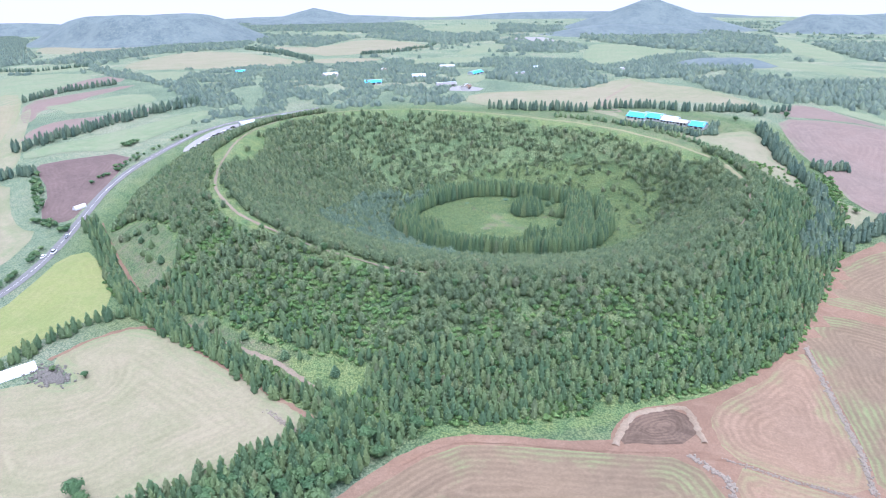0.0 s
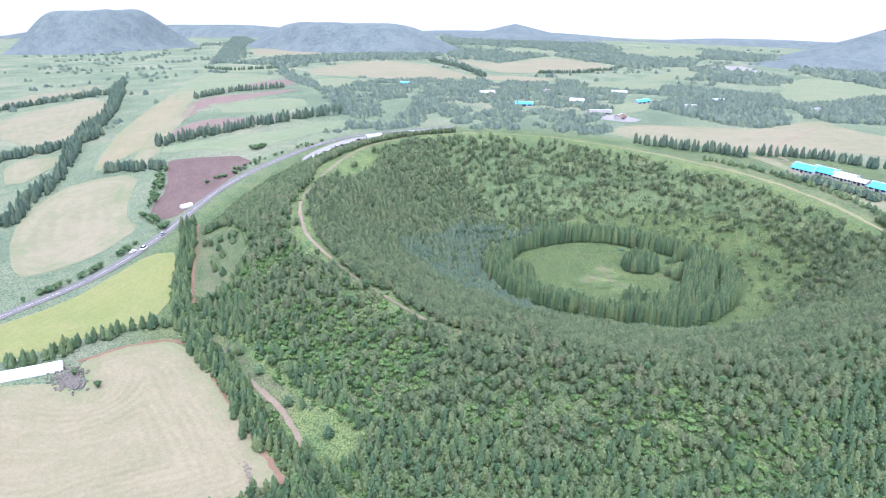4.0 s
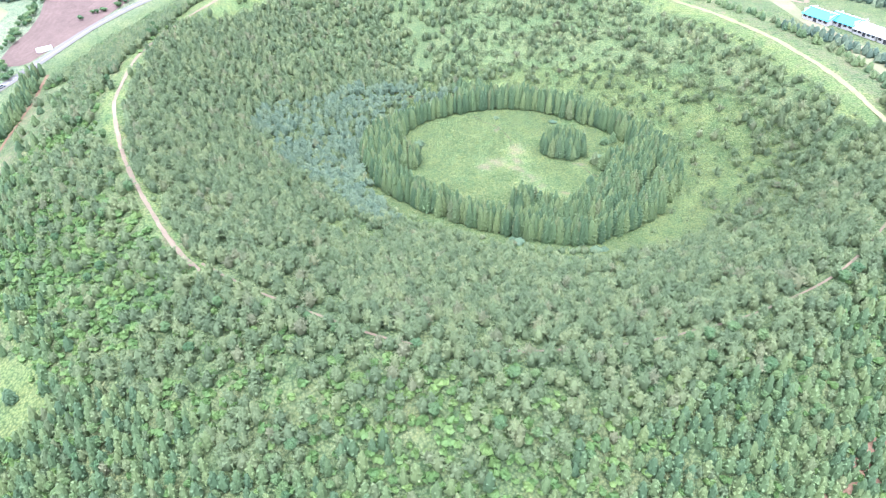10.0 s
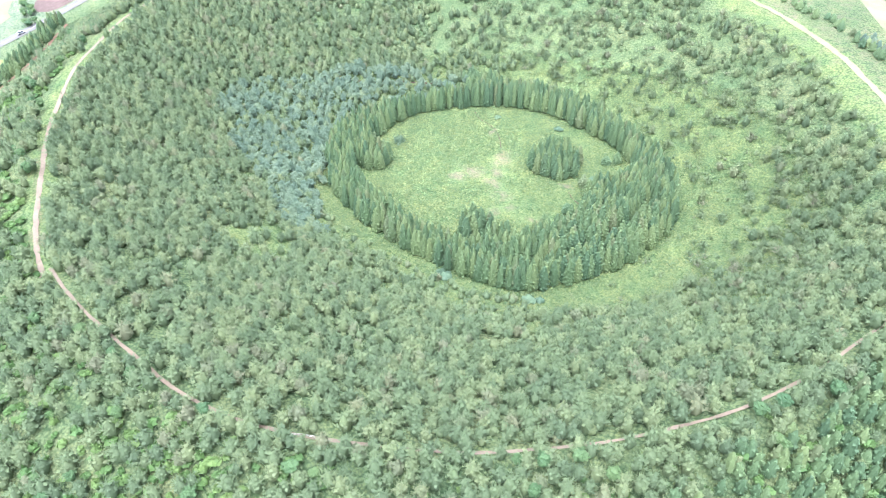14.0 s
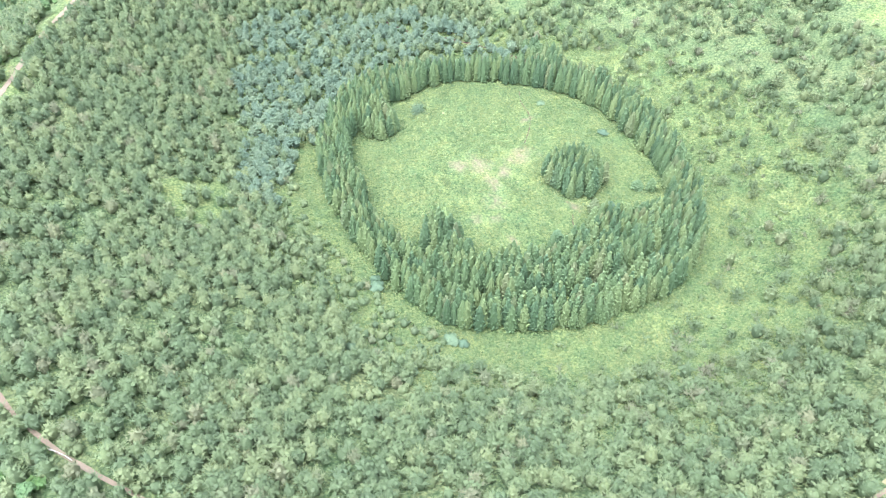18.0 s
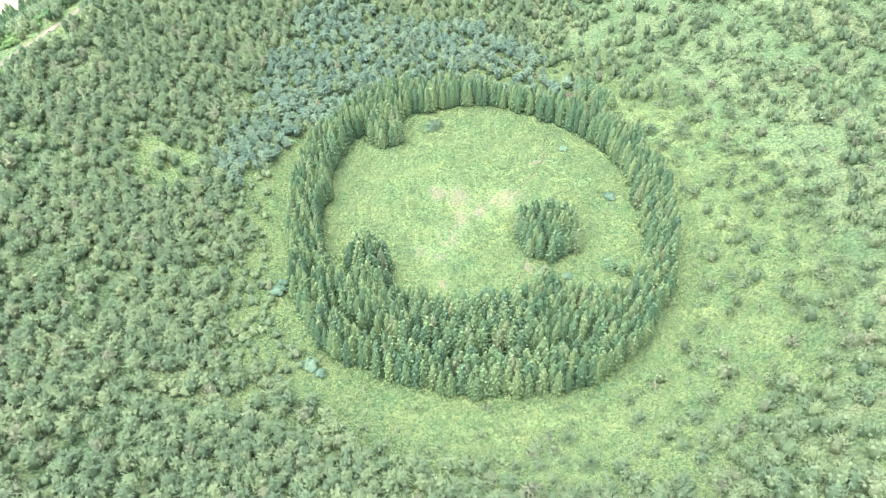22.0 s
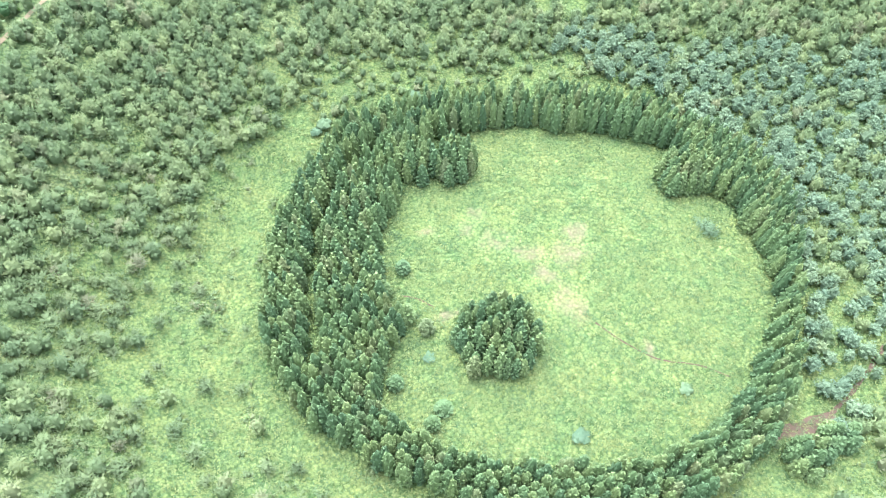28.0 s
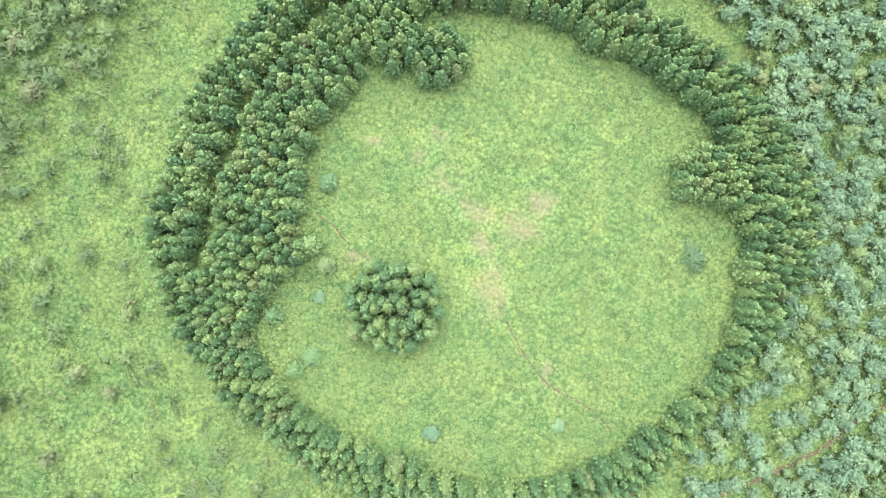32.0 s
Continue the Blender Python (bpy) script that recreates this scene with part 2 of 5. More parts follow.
STRAW = field_material("straw_track", (0.180, 0.170, 0.092), (0.156, 0.156, 0.084), (0.206, 0.186, 0.112))
STONE_SOIL = field_material("stony_soil", (0.190, 0.150, 0.100), (0.150, 0.116, 0.078), (0.226, 0.190, 0.136))
RED_SOIL = field_material("red_soil", (0.154, 0.100, 0.064), (0.128, 0.084, 0.055), (0.182, 0.128, 0.086))
CLAY = field_material("red_clay", (0.082, 0.054, 0.043), (0.066, 0.045, 0.036), (0.104, 0.074, 0.060))
ROCK = plain_material("basalt", (0.125, 0.118, 0.096), 0.9, 0.2, 0, 0.6, 1.5)
ASPHALT = plain_material("asphalt", (0.125, 0.125, 0.115), 0.9, 0.2, 0, 0.3, 0.4)
PAINT = plain_material("white_paint", (0.78, 0.78, 0.76), 0.6, 0.3, 0, 0.15, 1)
CONCRETE = plain_material("concrete", (0.21, 0.205, 0.19), 0.9, 0.2, 0, 0.3, 0.3)
BLUE_ROOF = plain_material("blue_roof_sheet", (0.06, 0.42, 0.60), 0.45, 0.4, 0, 0.2, 0.3)
PALE_ROOF = plain_material("pale_roof_sheet", (0.50, 0.60, 0.66), 0.5, 0.4, 0, 0.2, 0.3)
WALL = plain_material("painted_wall", (0.42, 0.42, 0.39), 0.85, 0.2, 0, 0.35, 0.5)
DARK = plain_material("dark_opening", (0.03, 0.03, 0.035), 0.6, 0.3, 0, 0.0, 1)
GLASS = plain_material("car_glass", (0.02, 0.025, 0.03), 0.08, 0.6, 0, 0.0, 1)
RUBBER = plain_material("rubber", (0.02, 0.02, 0.02), 0.9, 0.2, 0, 0.0, 1)
FILM = plain_material("greenhouse_film", (0.55, 0.56, 0.56), 0.4, 0.4, 0, 0.1, 0.3)
WOOD = plain_material("weathered_wood", (0.34, 0.28, 0.22), 0.9, 0.2, 0, 0.4, 3)

# ---- the lie of the land ----
CX, CY = 40.0, 432.0
RIM_A = [-22, 0, 22, 50, 80, 102, 128, 148, 166, 180, 202, 224, 254, 267, 285, 298, 321]
RIM_R = [152, 149, 136, 135, 150, 183, 217, 204, 181, 168, 158, 152, 155, 155, 160, 157, 153]
RIM_Z = [33, 34, 34, 35, 35, 36, 36, 37, 38, 37, 35, 33, 32, 31, 30, 30, 31]
BASE_A = [0, 14, 24, 50, 80, 102, 128, 148, 166, 180, 211, 222, 236, 247, 260, 276, 293, 304, 319, 340]
BASE_R = [222, 240, 236, 196, 190, 218, 246, 236, 230, 232, 226, 216, 214, 218, 229, 213, 212, 206, 192, 200]
FLAT_A = [0, 20, 60, 95, 120, 146, 172, 190, 221, 241, 260, 280, 308, 325, 345]
FLAT_R = [88, 82, 64, 55, 55, 54, 58, 66, 62, 54, 52, 54, 66, 82, 88]


def ring(a, xs, ys):
    """A value round the crater by the angle a in degrees, softened."""
    return sum(np.interp((a + d) % 360, xs, ys, period=360) for d in (-9, -4, 0, 4, 9)) / 5


def ease(v):
    v = np.clip(v, 0, 1)
    return v * v * (3 - 2 * v)


def plain(x, y):
    """The country round the hill: a rise behind it, then a long fall towards the coast."""
    z = 4 + 24 * ease((y - 330) / 260) - 5 * ease((x - 60) / 180) * ease((330 - y) / 120)
    z = z + 11 * np.exp(-((x - 185) ** 2 + (y - 535) ** 2) / 90.0 ** 2)
    far = np.hypot(np.maximum(np.abs(x - 60) - 320, 0), np.maximum(y - 640, 0))
    z = z - 0.060 * far * ease(far / 500)
    return z + 3.0 * np.sin(x / 210 + 1) * np.sin(y / 260) * ease((np.hypot(x - CX, y - CY) - 280) / 200)


def height(x, y):
    x, y = np.asarray(x, float), np.asarray(y, float)
    r, a = np.hypot(x - CX, y - CY), np.degrees(np.arctan2(y - CY, x - CX))
    rim, base, flat, top = ring(a, RIM_A, RIM_R), ring(a, BASE_A, BASE_R), ring(a, FLAT_A, FLAT_R), ring(a, RIM_A, RIM_Z)
    out = plain(x, y)
    s = np.clip((r - flat) / (rim - flat), 0, 1)
    inner = -1.8 + (top + 1.8) * (0.75 * s ** 1.15 + 0.25 * ease(s))
    s = np.clip((r - rim) / (base - rim), 0, 1)
    outer = top + (out - top) * (0.55 * s + 0.45 * ease(s))
    z = np.where(r < rim, inner, outer)
    crest = np.exp(-((r - rim) / 7.0) ** 2)
    return z - 1.2 * crest + 0.25 * np.sin(x / 9.0) * np.sin(y / 11.0) * (s < 1)
# ---- ground, fields, roads ----
def mesh_object(name, verts, faces, mat, parent=None, smooth=False):
    me = bpy.data.meshes.new(name)
    me.from_pydata([tuple(v) for v in verts], [], faces)
    me.materials.append(mat)
    if smooth:
        me.polygons.foreach_set("use_smooth", [True] * len(me.polygons))
    me.update()
    ob = new(name, me)
    ob.parent = parent
    return ob


def part(name, bm, material, parent, label=""):
    me = bpy.data.meshes.new(name)
    bm.to_mesh(me)
    bm.free()
    me.materials.append(material)
    ob = new(name, me)
    ob.parent = parent
    return tagged(ob, label)


def attribute(me, name, values):
    at = me.attributes.new(name, "FLOAT", "POINT")
    at.data.foreach_set("value", np.asarray(values, np.float32))


def inside(x, y, polygon):
    """Which points lie in the polygon."""
    x, y = np.asarray(x, float), np.asarray(y, float)
    hit = np.zeros(x.shape, bool)
    for (ax, ay), (bx, by) in zip(polygon, polygon[1:] + polygon[:1]):
        if ay != by:
            hit ^= ((ay > y) != (by > y)) & (x < (bx - ax) * (y - ay) / (by - ay) + ax)
    return hit


def from_line(x, y, line):
    """How far points lie from a broken line."""
    x, y = np.asarray(x, float), np.asarray(y, float)
    best = np.full(x.shape, 1e9)
    for (ax, ay), (bx, by) in zip(line, line[1:]):
        k = np.clip(((x - ax) * (bx - ax) + (y - ay) * (by - ay)) / max((bx - ax) ** 2 + (by - ay) ** 2, 1e-9), 0, 1)
        best = np.minimum(best, np.hypot(x - ax - k * (bx - ax), y - ay - k * (by - ay)))
    return best


def rounded(line, closed=False, times=2):
    """Chaikin's corner cutting."""
    for _ in range(times):
        pairs = list(zip(line, line[1:] + line[:1])) if closed else list(zip(line, line[1:]))
        out = [] if closed else [line[0]]
        for (ax, ay), (bx, by) in pairs:
            out += [(0.75 * ax + 0.25 * bx, 0.75 * ay + 0.25 * by), (0.25 * ax + 0.75 * bx, 0.25 * ay + 0.75 * by)]
        line = out if closed else out + [line[-1]]
    return line


def draped(name, polygon, mat, label, category, lift=0.12, step=4.0, soft=1):
    """A patch of land cover that follows the ground."""
    bm = bmesh.new()
    bm.faces.new([bm.verts.new((x, y, 0)) for x, y in rounded(polygon, True, soft)])
    xs, ys = [p[0] for p in polygon], [p[1] for p in polygon]
    step = max(step, max(max(xs) - min(xs), max(ys) - min(ys)) / 40)
    for axis, lo, hi in ((0, min(xs), max(xs)), (1, min(ys), max(ys))):
        v = lo + step
        while v < hi:
            co, no = [0, 0, 0], [0, 0, 0]
            co[axis], no[axis] = v, 1
            bmesh.ops.bisect_plane(bm, geom=bm.verts[:] + bm.edges[:] + bm.faces[:], plane_co=co, plane_no=no)
            v += step
    bmesh.ops.triangulate(bm, faces=bm.faces[:])
    co = np.array([v.co[:] for v in bm.verts])
    for v, z in zip(bm.verts, height(co[:, 0], co[:, 1])):
        v.co.z = z + lift
    for f in bm.faces:
        if f.normal.z < 0:
            f.normal_flip()
    line = rounded(polygon, True, soft)
    far = from_line(co[:, 0], co[:, 1], line + line[:1])
    ob = part(name, bm, mat, None)
    attribute(ob.data, "edge", far)
    return tagged(ob, label, category, kind="structure")


def ribbon(name, line, width, mat, label, category, lift=0.2, step=4.0, ragged=0.0, seed=1, ridge=0.0):
    """A road or path along a line, draped on the ground."""
    pts = np.array(rounded(line, False, 2))
    d = np.r_[0, np.cumsum(np.hypot(*np.diff(pts, axis=0).T))]
    s = np.linspace(0, d[-1], max(int(d[-1] / step), 2))
    c = np.stack([np.interp(s, d, pts[:, 0]), np.interp(s, d, pts[:, 1])], 1)
    t = np.gradient(c, axis=0)
    t /= np.linalg.norm(t, axis=1)[:, None]
    nrm = np.stack([-t[:, 1], t[:, 0]], 1)
    rng = np.random.default_rng(seed)
    verts, faces, across = [], [], (-0.5, -0.17, 0.17, 0.5)
    for i, (p, q) in enumerate(zip(c, nrm)):
        w = width * (1 + ragged * rng.uniform(-1, 1, 2))
        for k in across:
            x, y = p + q * k * w[int(k > 0)]
            verts.append((x, y, float(height(x, y)) + lift + ridge * (abs(k) < 0.3)))
        if i:
            a = 4 * (i - 1)
            faces += [(a + j, a + j + 1, a + j + 5, a + j + 4) for j in range(3)]
    ob = mesh_object(name, verts, faces, mat, None, True)
    return tagged(ob, label, category, kind="structure")


def ground_sheet():
    radii = np.r_[np.arange(0.7, 92, 1.6), np.arange(92, 290, 3.0), np.geomspace(290, 5600, 46)]
    angles = np.linspace(0, 2 * np.pi, 300, endpoint=False)
    x = np.r_[CX, (CX + radii[:, None] * np.cos(angles)).ravel()]
    y = np.r_[CY, (CY + radii[:, None] * np.sin(angles)).ravel()]
    z = height(x, y)
    n = len(angles)
    faces = [(0, 1 + i, 1 + (i + 1) % n) for i in range(n)]
    for k in range(len(radii) - 1):
        a, b = 1 + k * n, 1 + (k + 1) * n
        faces += [(a + i, b + i, b + (i + 1) % n, a + (i + 1) % n) for i in range(n)]
    ob = mesh_object("ground", np.stack([x, y, z], 1), faces, GROUND, None, True)
    r, a = np.hypot(x - CX, y - CY), np.degrees(np.arctan2(y - CY, x - CX)) % 360
    rim, base, flat = ring(a, RIM_A, RIM_R), ring(a, BASE_A, BASE_R), ring(a, FLAT_A, FLAT_R)
    lush = np.clip(1.35 - (r - flat) / 40, 0, 1)
    east = np.clip(1 - np.abs((a + 180 - 60) % 360 - 180) / 110, 0, 1)
    lush = np.maximum(lush, np.clip(1.15 - (r - flat) / (rim - flat), 0, 1) * np.clip(east * 2, 0, 1) * 0.5)
    dry_glade = inside(x, y, GLADES[1]) | (inside(x, y, GLADES[0]) & (y > 250))
    for g in GLADES[:4]:
        lush = np.maximum(lush, (inside(x, y, g) | (from_line(x, y, g + g[:1]) < 3)) & ~dry_glade)
    lush = np.maximum(lush, 1.0 * np.exp(-((r - rim) / 10) ** 2) * ((a > 2) & (a < 200)))
    lush = np.maximum(lush, 0.9 * np.exp(-(from_line(x, y, RIM_W) / 6) ** 2))
    lush = np.maximum(lush, 0.95 * np.exp(-((r - base) / 10) ** 2) * ((a > 228) & (a < 332)))
    attribute(ob.data, "lush", lush)
    dry = np.zeros_like(x)
    for px, py, sx, sy in BARE:
        dry = np.maximum(dry, 0.72 * np.exp(-((x - px) / sx) ** 2 - ((y - py) / sy) ** 2))
    dry = np.maximum(dry, 0.6 * np.exp(-(from_line(x, y, [(-190, 392), (-150, 345), (-118, 293), (-86, 266), (-60, 246)]) / 5) ** 2))
    dry = np.maximum(dry, 0.25 * np.exp(-(np.minimum(r - rim + 2, np.maximum(r - rim - 12, 0)) / 8) ** 2) * ((a > 5) & (a < 200)))
    dry = np.maximum(np.maximum(dry, 0.4 * dry_glade), 0.6 * np.exp(-(from_line(x, y, RIM_W) / 2) ** 2))
    dry = np.maximum(dry, 0.4 * (r > rim) * (r < base) * (a > 12) * (a < 125))
    attribute(ob.data, "dry", dry)
    attribute(ob.data, "outer", ease((r - base - 5) / 40))
    return tagged(ob, "grassy ground of a wide volcanic crater hill and the plain round it", "ground", kind="structure")


# open grass among the trees of the hill
GLADES = [
    [(-116, 292), (-86, 265), (-62, 246), (-43, 226), (-27, 229), (-26, 239), (-45, 248), (-70, 263), (-98, 286)],
    [(-198, 396), (-175, 405), (-150, 380), (-131, 349), (-130, 325), (-142, 316), (-165, 350)],
    [(4, 328), (11, 327), (24, 338), (22, 346), (10, 347), (5, 338)],
    [(-147, 470), (-133, 440), (-118, 456), (-117, 500), (-122, 532), (-139, 526)],
    [(-130, 402), (-120, 402), (-107, 372), (-92, 352), (-80, 338), (-86, 332), (-104, 350), (-118, 376)],
]
# pale trodden places on the crater floor: place and reach
BARE = [(63, 413, 4, 4), (57, 418, 6, 5), (50, 424, 7, 3), (40, 426, 7, 5), (44, 440, 5, 9), (36, 421, 4, 4), (60, 409, 4, 3), (74, 411, 4, 1.6), (48, 431, 5, 4), (30, 458, 1.2, 6), (74, 437, 4, 1.5)]
RIM_W = [(-120, 585), (-134, 545), (-138, 500), (-135, 470), (-133, 440), (-129, 416), (-123, 395), (-111, 374), (-101, 357), (-84, 340), (-67, 323.5), (-39, 302.5), (-20, 289), (-4, 281)]
ground_sheet()

FIELDS = {
    "stubble": field_material("stubble", (0.176, 0.164, 0.100), (0.152, 0.152, 0.086), (0.198, 0.174, 0.114), 3.6, 0.4, (0.122, 0.158, 0.072), 14),
    "crop": field_material("yellow_crop", (0.150, 0.168, 0.060), (0.132, 0.158, 0.056), (0.172, 0.174, 0.076), 4.0, 0.25),
    "plough": field_material("ploughed_soil", (0.104, 0.078, 0.066), (0.084, 0.063, 0.054), (0.128, 0.098, 0.084), 3.0, 0.5),
    "dry_grass": field_material("dry_grass", (0.172, 0.164, 0.104), (0.142, 0.150, 0.086), (0.200, 0.178, 0.122), 9.0, 0.3, (0.110, 0.142, 0.068), 14),
    "pasture": field_material("pasture", (0.114, 0.154, 0.082), (0.138, 0.164, 0.094), (0.164, 0.174, 0.112), 9.0, 0.3),
    "sown_a": field_material("sown_soil_east", (0.140, 0.106, 0.066), (0.118, 0.092, 0.059), (0.162, 0.122, 0.078), 2.7, 0.9, (0.134, 0.176, 0.072), 15),
    "sown_b": field_material("sown_soil_red", (0.172, 0.120, 0.077), (0.148, 0.106, 0.069), (0.194, 0.138, 0.092), 2.7, 0.8, (0.146, 0.170, 0.074), 9),
    "red_far": field_material("red_field", (0.148, 0.112, 0.090), (0.130, 0.104, 0.084), (0.168, 0.132, 0.108), 4.0, 0.4, (0.136, 0.146, 0.092), 8),
    "wet": field_material("dark_mud", (0.094, 0.068, 0.046), (0.062, 0.046, 0.032), (0.140, 0.102, 0.072), 1.6, 0.9),
}
LAND = []


def field(kind, polygon, text):
    LAND.append(polygon)
    draped("field", polygon, FIELDS[kind], text, "field")


field("stubble", [(-160, 260), (-152, 276), (-130, 292), (-76, 246), (-43, 216), (-56, 199), (-79, 182), (-90, 164), (-146, 144), (-207, 217), (-159, 247), (-142, 241), (-146, 250)], "pale mown stubble field with faint tractor lines")
field("crop", [(-189, 377), (-150, 307), (-168, 285), (-182, 264), (-200, 238), (-221, 270), (-206, 307), (-206, 340), (-205, 370)], "bright yellow-green crop field beside the road")
field("plough", [(-280, 496), (-280, 507), (-220, 528), (-217, 474), (-220, 431), (-220, 417), (-230, 412), (-243, 422), (-252, 458)], "dark reddish-brown ploughed field")
field("dry_grass", [(-323, 454), (-288, 478), (-266, 432), (-247, 406), (-233, 402), (-233, 358), (-243, 333), (-253, 322), (-305, 372), (-326, 420)], "straw-coloured mown field beyond the road")
field("sown_a", [(-26, 173), (4, 199), (25, 198), (60, 192), (85, 189), (90, 166), (89, 153), (-44, 158)], "newly sown brown field with green rows")
field("sown_b", [(99, 215), (122, 230), (149, 254), (157, 255), (142, 188), (134, 170), (113, 179), (96, 191)], "reddish sown field with pale green edges")
field("sown_a", [(171, 293), (203, 277), (224, 257), (160, 166), (138, 171), (146, 194), (160, 258), (160, 270)], "brown sown field with curved furrows")
field("sown_a", [(178, 302), (199, 328), (251, 357), (302, 371), (229, 266), (208, 284)], "brown field with pale curved rows")
field("sown_b", [(96, 187), (112, 177), (132, 167), (129, 147), (91, 147)], "small reddish field corner below a stone wall")
field("wet", [(63, 201), (72, 213), (92, 218), (91, 197), (65, 196)], "square of dark wet mud with a raised soil rim")
field("dry_grass", [(211, 420), (192, 490), (174, 522), (152, 560), (132, 612), (150, 598), (157, 568), (166, 548), (186, 526), (203, 510), (215, 514), (249, 528), (239, 462), (234, 415)], "sunburnt grass field between the crater rim and the sheds")
field("red_far", [(282, 572), (332, 567), (373, 529), (285, 386), (264, 409), (266, 455), (263, 500)], "dusty reddish-brown bare field")
field("dry_grass", [(254, 424), (264, 409), (275, 398), (269, 387), (230, 371), (235, 390)], "small dry grass paddock with bushes")
field("dry_grass", [(-710, 764), (-709, 941), (-659, 903), (-601, 660)], "long straw-coloured field between hedges")
field("dry_grass", [(-561, 622), (-543, 774), (-377, 546), (-438, 504)], "straw-coloured field between tree belts")
field("dry_grass", [(-415, 481), (-366, 504), (-362, 429)], "three-cornered dry grass field")
field("stubble", [(-326, 469), (-386, 596), (-485, 824), (-438, 789), (-320, 546), (-321, 481)], "long pale field running to the hills")
field("dry_grass", [(-1034, 1988), (-1157, 2445), (-1005, 2390), (-780, 2257), (-725, 2484), (-620, 2334), (-615, 2157), (-693, 2000), (-759, 1795), (-809, 1670), (-939, 1775)], "pale pasture at the foot of a far hill")
field("dry_grass", [(-501, 1162), (-519, 1491), (-487, 1570), (-387, 1506), (-232, 1281), (-194, 1220), (-246, 1156), (-307, 1118), (-395, 1099)], "broad pale straw pasture between far woods")
field("dry_grass", [(-397, 1759), (-240, 1603), (-175, 1995), (6, 1696), (-12, 1507), (-65, 1533), (-145, 1386), (-205, 1362)], "pale distant pasture with hedges")
field("dry_grass", [(-197, 1307), (-66, 1311), (-107, 1192), (-201, 1209)], "narrow pale field on the far plain")
field("pasture", [(-22, 3015), (280, 3194), (212, 2312), (9, 2364)], "hazy far green pasture")
field("pasture", [(-363, 2449), (-275, 2586), (-244, 2206), (-306, 2175)], "small light green far field")
field("pasture", [(-647, 1097), (-574, 1119), (-469, 1065), (-412, 771), (-412, 727), (-431, 718)], "grey-green pasture strip")
field("pasture", [(-771, 1314), (-606, 1284), (-525, 1154), (-584, 1141), (-671, 1139)], "light green field below a far wood")
field("pasture", [(-417, 1057), (-352, 1071), (-296, 865), (-318, 853)], "dull green field corner among woods")
field("red_far", [(-408, 754), (-465, 1045), (-359, 895), (-409, 856), (-401, 767)], "dull red ploughed three-cornered field")
field("red_far", [(-408, 731), (-383, 767), (-336, 848), (-333, 806), (-355, 732), (-353, 697), (-367, 678), (-348, 635), (-353, 619)], "red-brown ploughed strip between tree lines")
field("pasture", [(-376, 698), (-349, 719), (-299, 770), (-260, 704), (-327, 653), (-344, 679)], "light green pasture strip")
field("red_far", [(-323, 560), (-332, 602), (-323, 632), (-284, 647), (-252, 688), (-251, 669), (-275, 624), (-302, 577), (-319, 558)], "long red ploughed strip beside a cedar belt")
field("pasture", [(-297, 513), (-305, 533), (-254, 573), (-218, 648), (-199, 661), (-194, 634), (-213, 572), (-233, 528), (-272, 532)], "green and straw coloured meadow strip")
field("dry_grass", [(-323, 524), (-358, 613), (-380, 675), (-384, 703), (-316, 552), (-297, 508), (-296, 486), (-301, 481)], "long straw-coloured farm field beside a belt")
field("pasture", [(305, 1413), (379, 1642), (435, 1503), (466, 1305), (389, 1236), (313, 1118), (246, 1031), (253, 1187)], "wide green pasture under a conical hill")
field("pasture", [(491, 1227), (554, 1099), (546, 933), (543, 846), (499, 776), (466, 852), (439, 950)], "long green pasture beyond the knoll")
field("pasture", [(876, 1850), (840, 1617), (669, 1141), (601, 1058), (618, 1183), (645, 1346)], "green distant pasture under a hill")
field("pasture", [(48, 1406), (119, 1631), (184, 1652), (154, 1489), (78, 1361)], "green meadow among woods")
field("pasture", [(-21, 1295), (96, 1318), (87, 1160), (-23, 1155)], "grey-green sown field far off")
field("dry_grass", [(598, 2954), (884, 3801), (894, 3038), (680, 2654)], "pale clearing before a conical hill")
field("pasture", [(47, 952), (74, 869), (58, 795), (27, 785)], "light green strip between woods")
field("dry_grass", [(33, 663), (43, 723), (106, 733), (159, 736), (200, 785), (229, 819), (239, 770), (282, 722), (299, 636), (300, 620), (231, 655), (148, 614), (100, 654)], "broad straw-coloured pasture behind the hill")
field("red_far", [(288, 582), (324, 635), (342, 623), (349, 581), (362, 549), (372, 532), (332, 570)], "dusty reddish-brown field beyond the lane")
field("pasture", [(346, 632), (361, 622), (375, 572), (364, 552), (351, 585)], "light green meadow strip beside farm trees")
draped("field", [(183, 244), (174, 224), (170, 210), (182, 204), (208, 236), (197, 248)], FIELDS["pasture"], "patch of rough green grass between two sown fields", "field", 0.3)
draped("bare_soil", [(-44, 161), (-28, 177), (-13, 193), (6, 205), (60, 198), (62, 205), (72, 217), (94, 221), (124, 235), (150, 258), (165, 290), (196, 329), (253, 367), (302, 374), (226, 254), (162, 163), (134, 144), (90, 144), (-50, 156)], RED_SOIL, "bare red soil between the fields at the hill foot", "soil", 0.06)
draped("car_park", [(-186, 524), (-181, 555), (-170, 588), (-158, 604), (-151, 598), (-160, 578), (-170, 548), (-176, 524)], CONCRETE, "grey paved car park beside the road", "car park", 0.25)
draped("yard", [(5, 787), (62, 759), (51, 731), (14, 746)], CONCRETE, "pale bare yard among trees", "yard")
draped("quarry", [(200, 1865), (325, 1927), (272, 1504), (210, 1474)], CONCRETE, "pale bare earth clearing far off", "clearing")

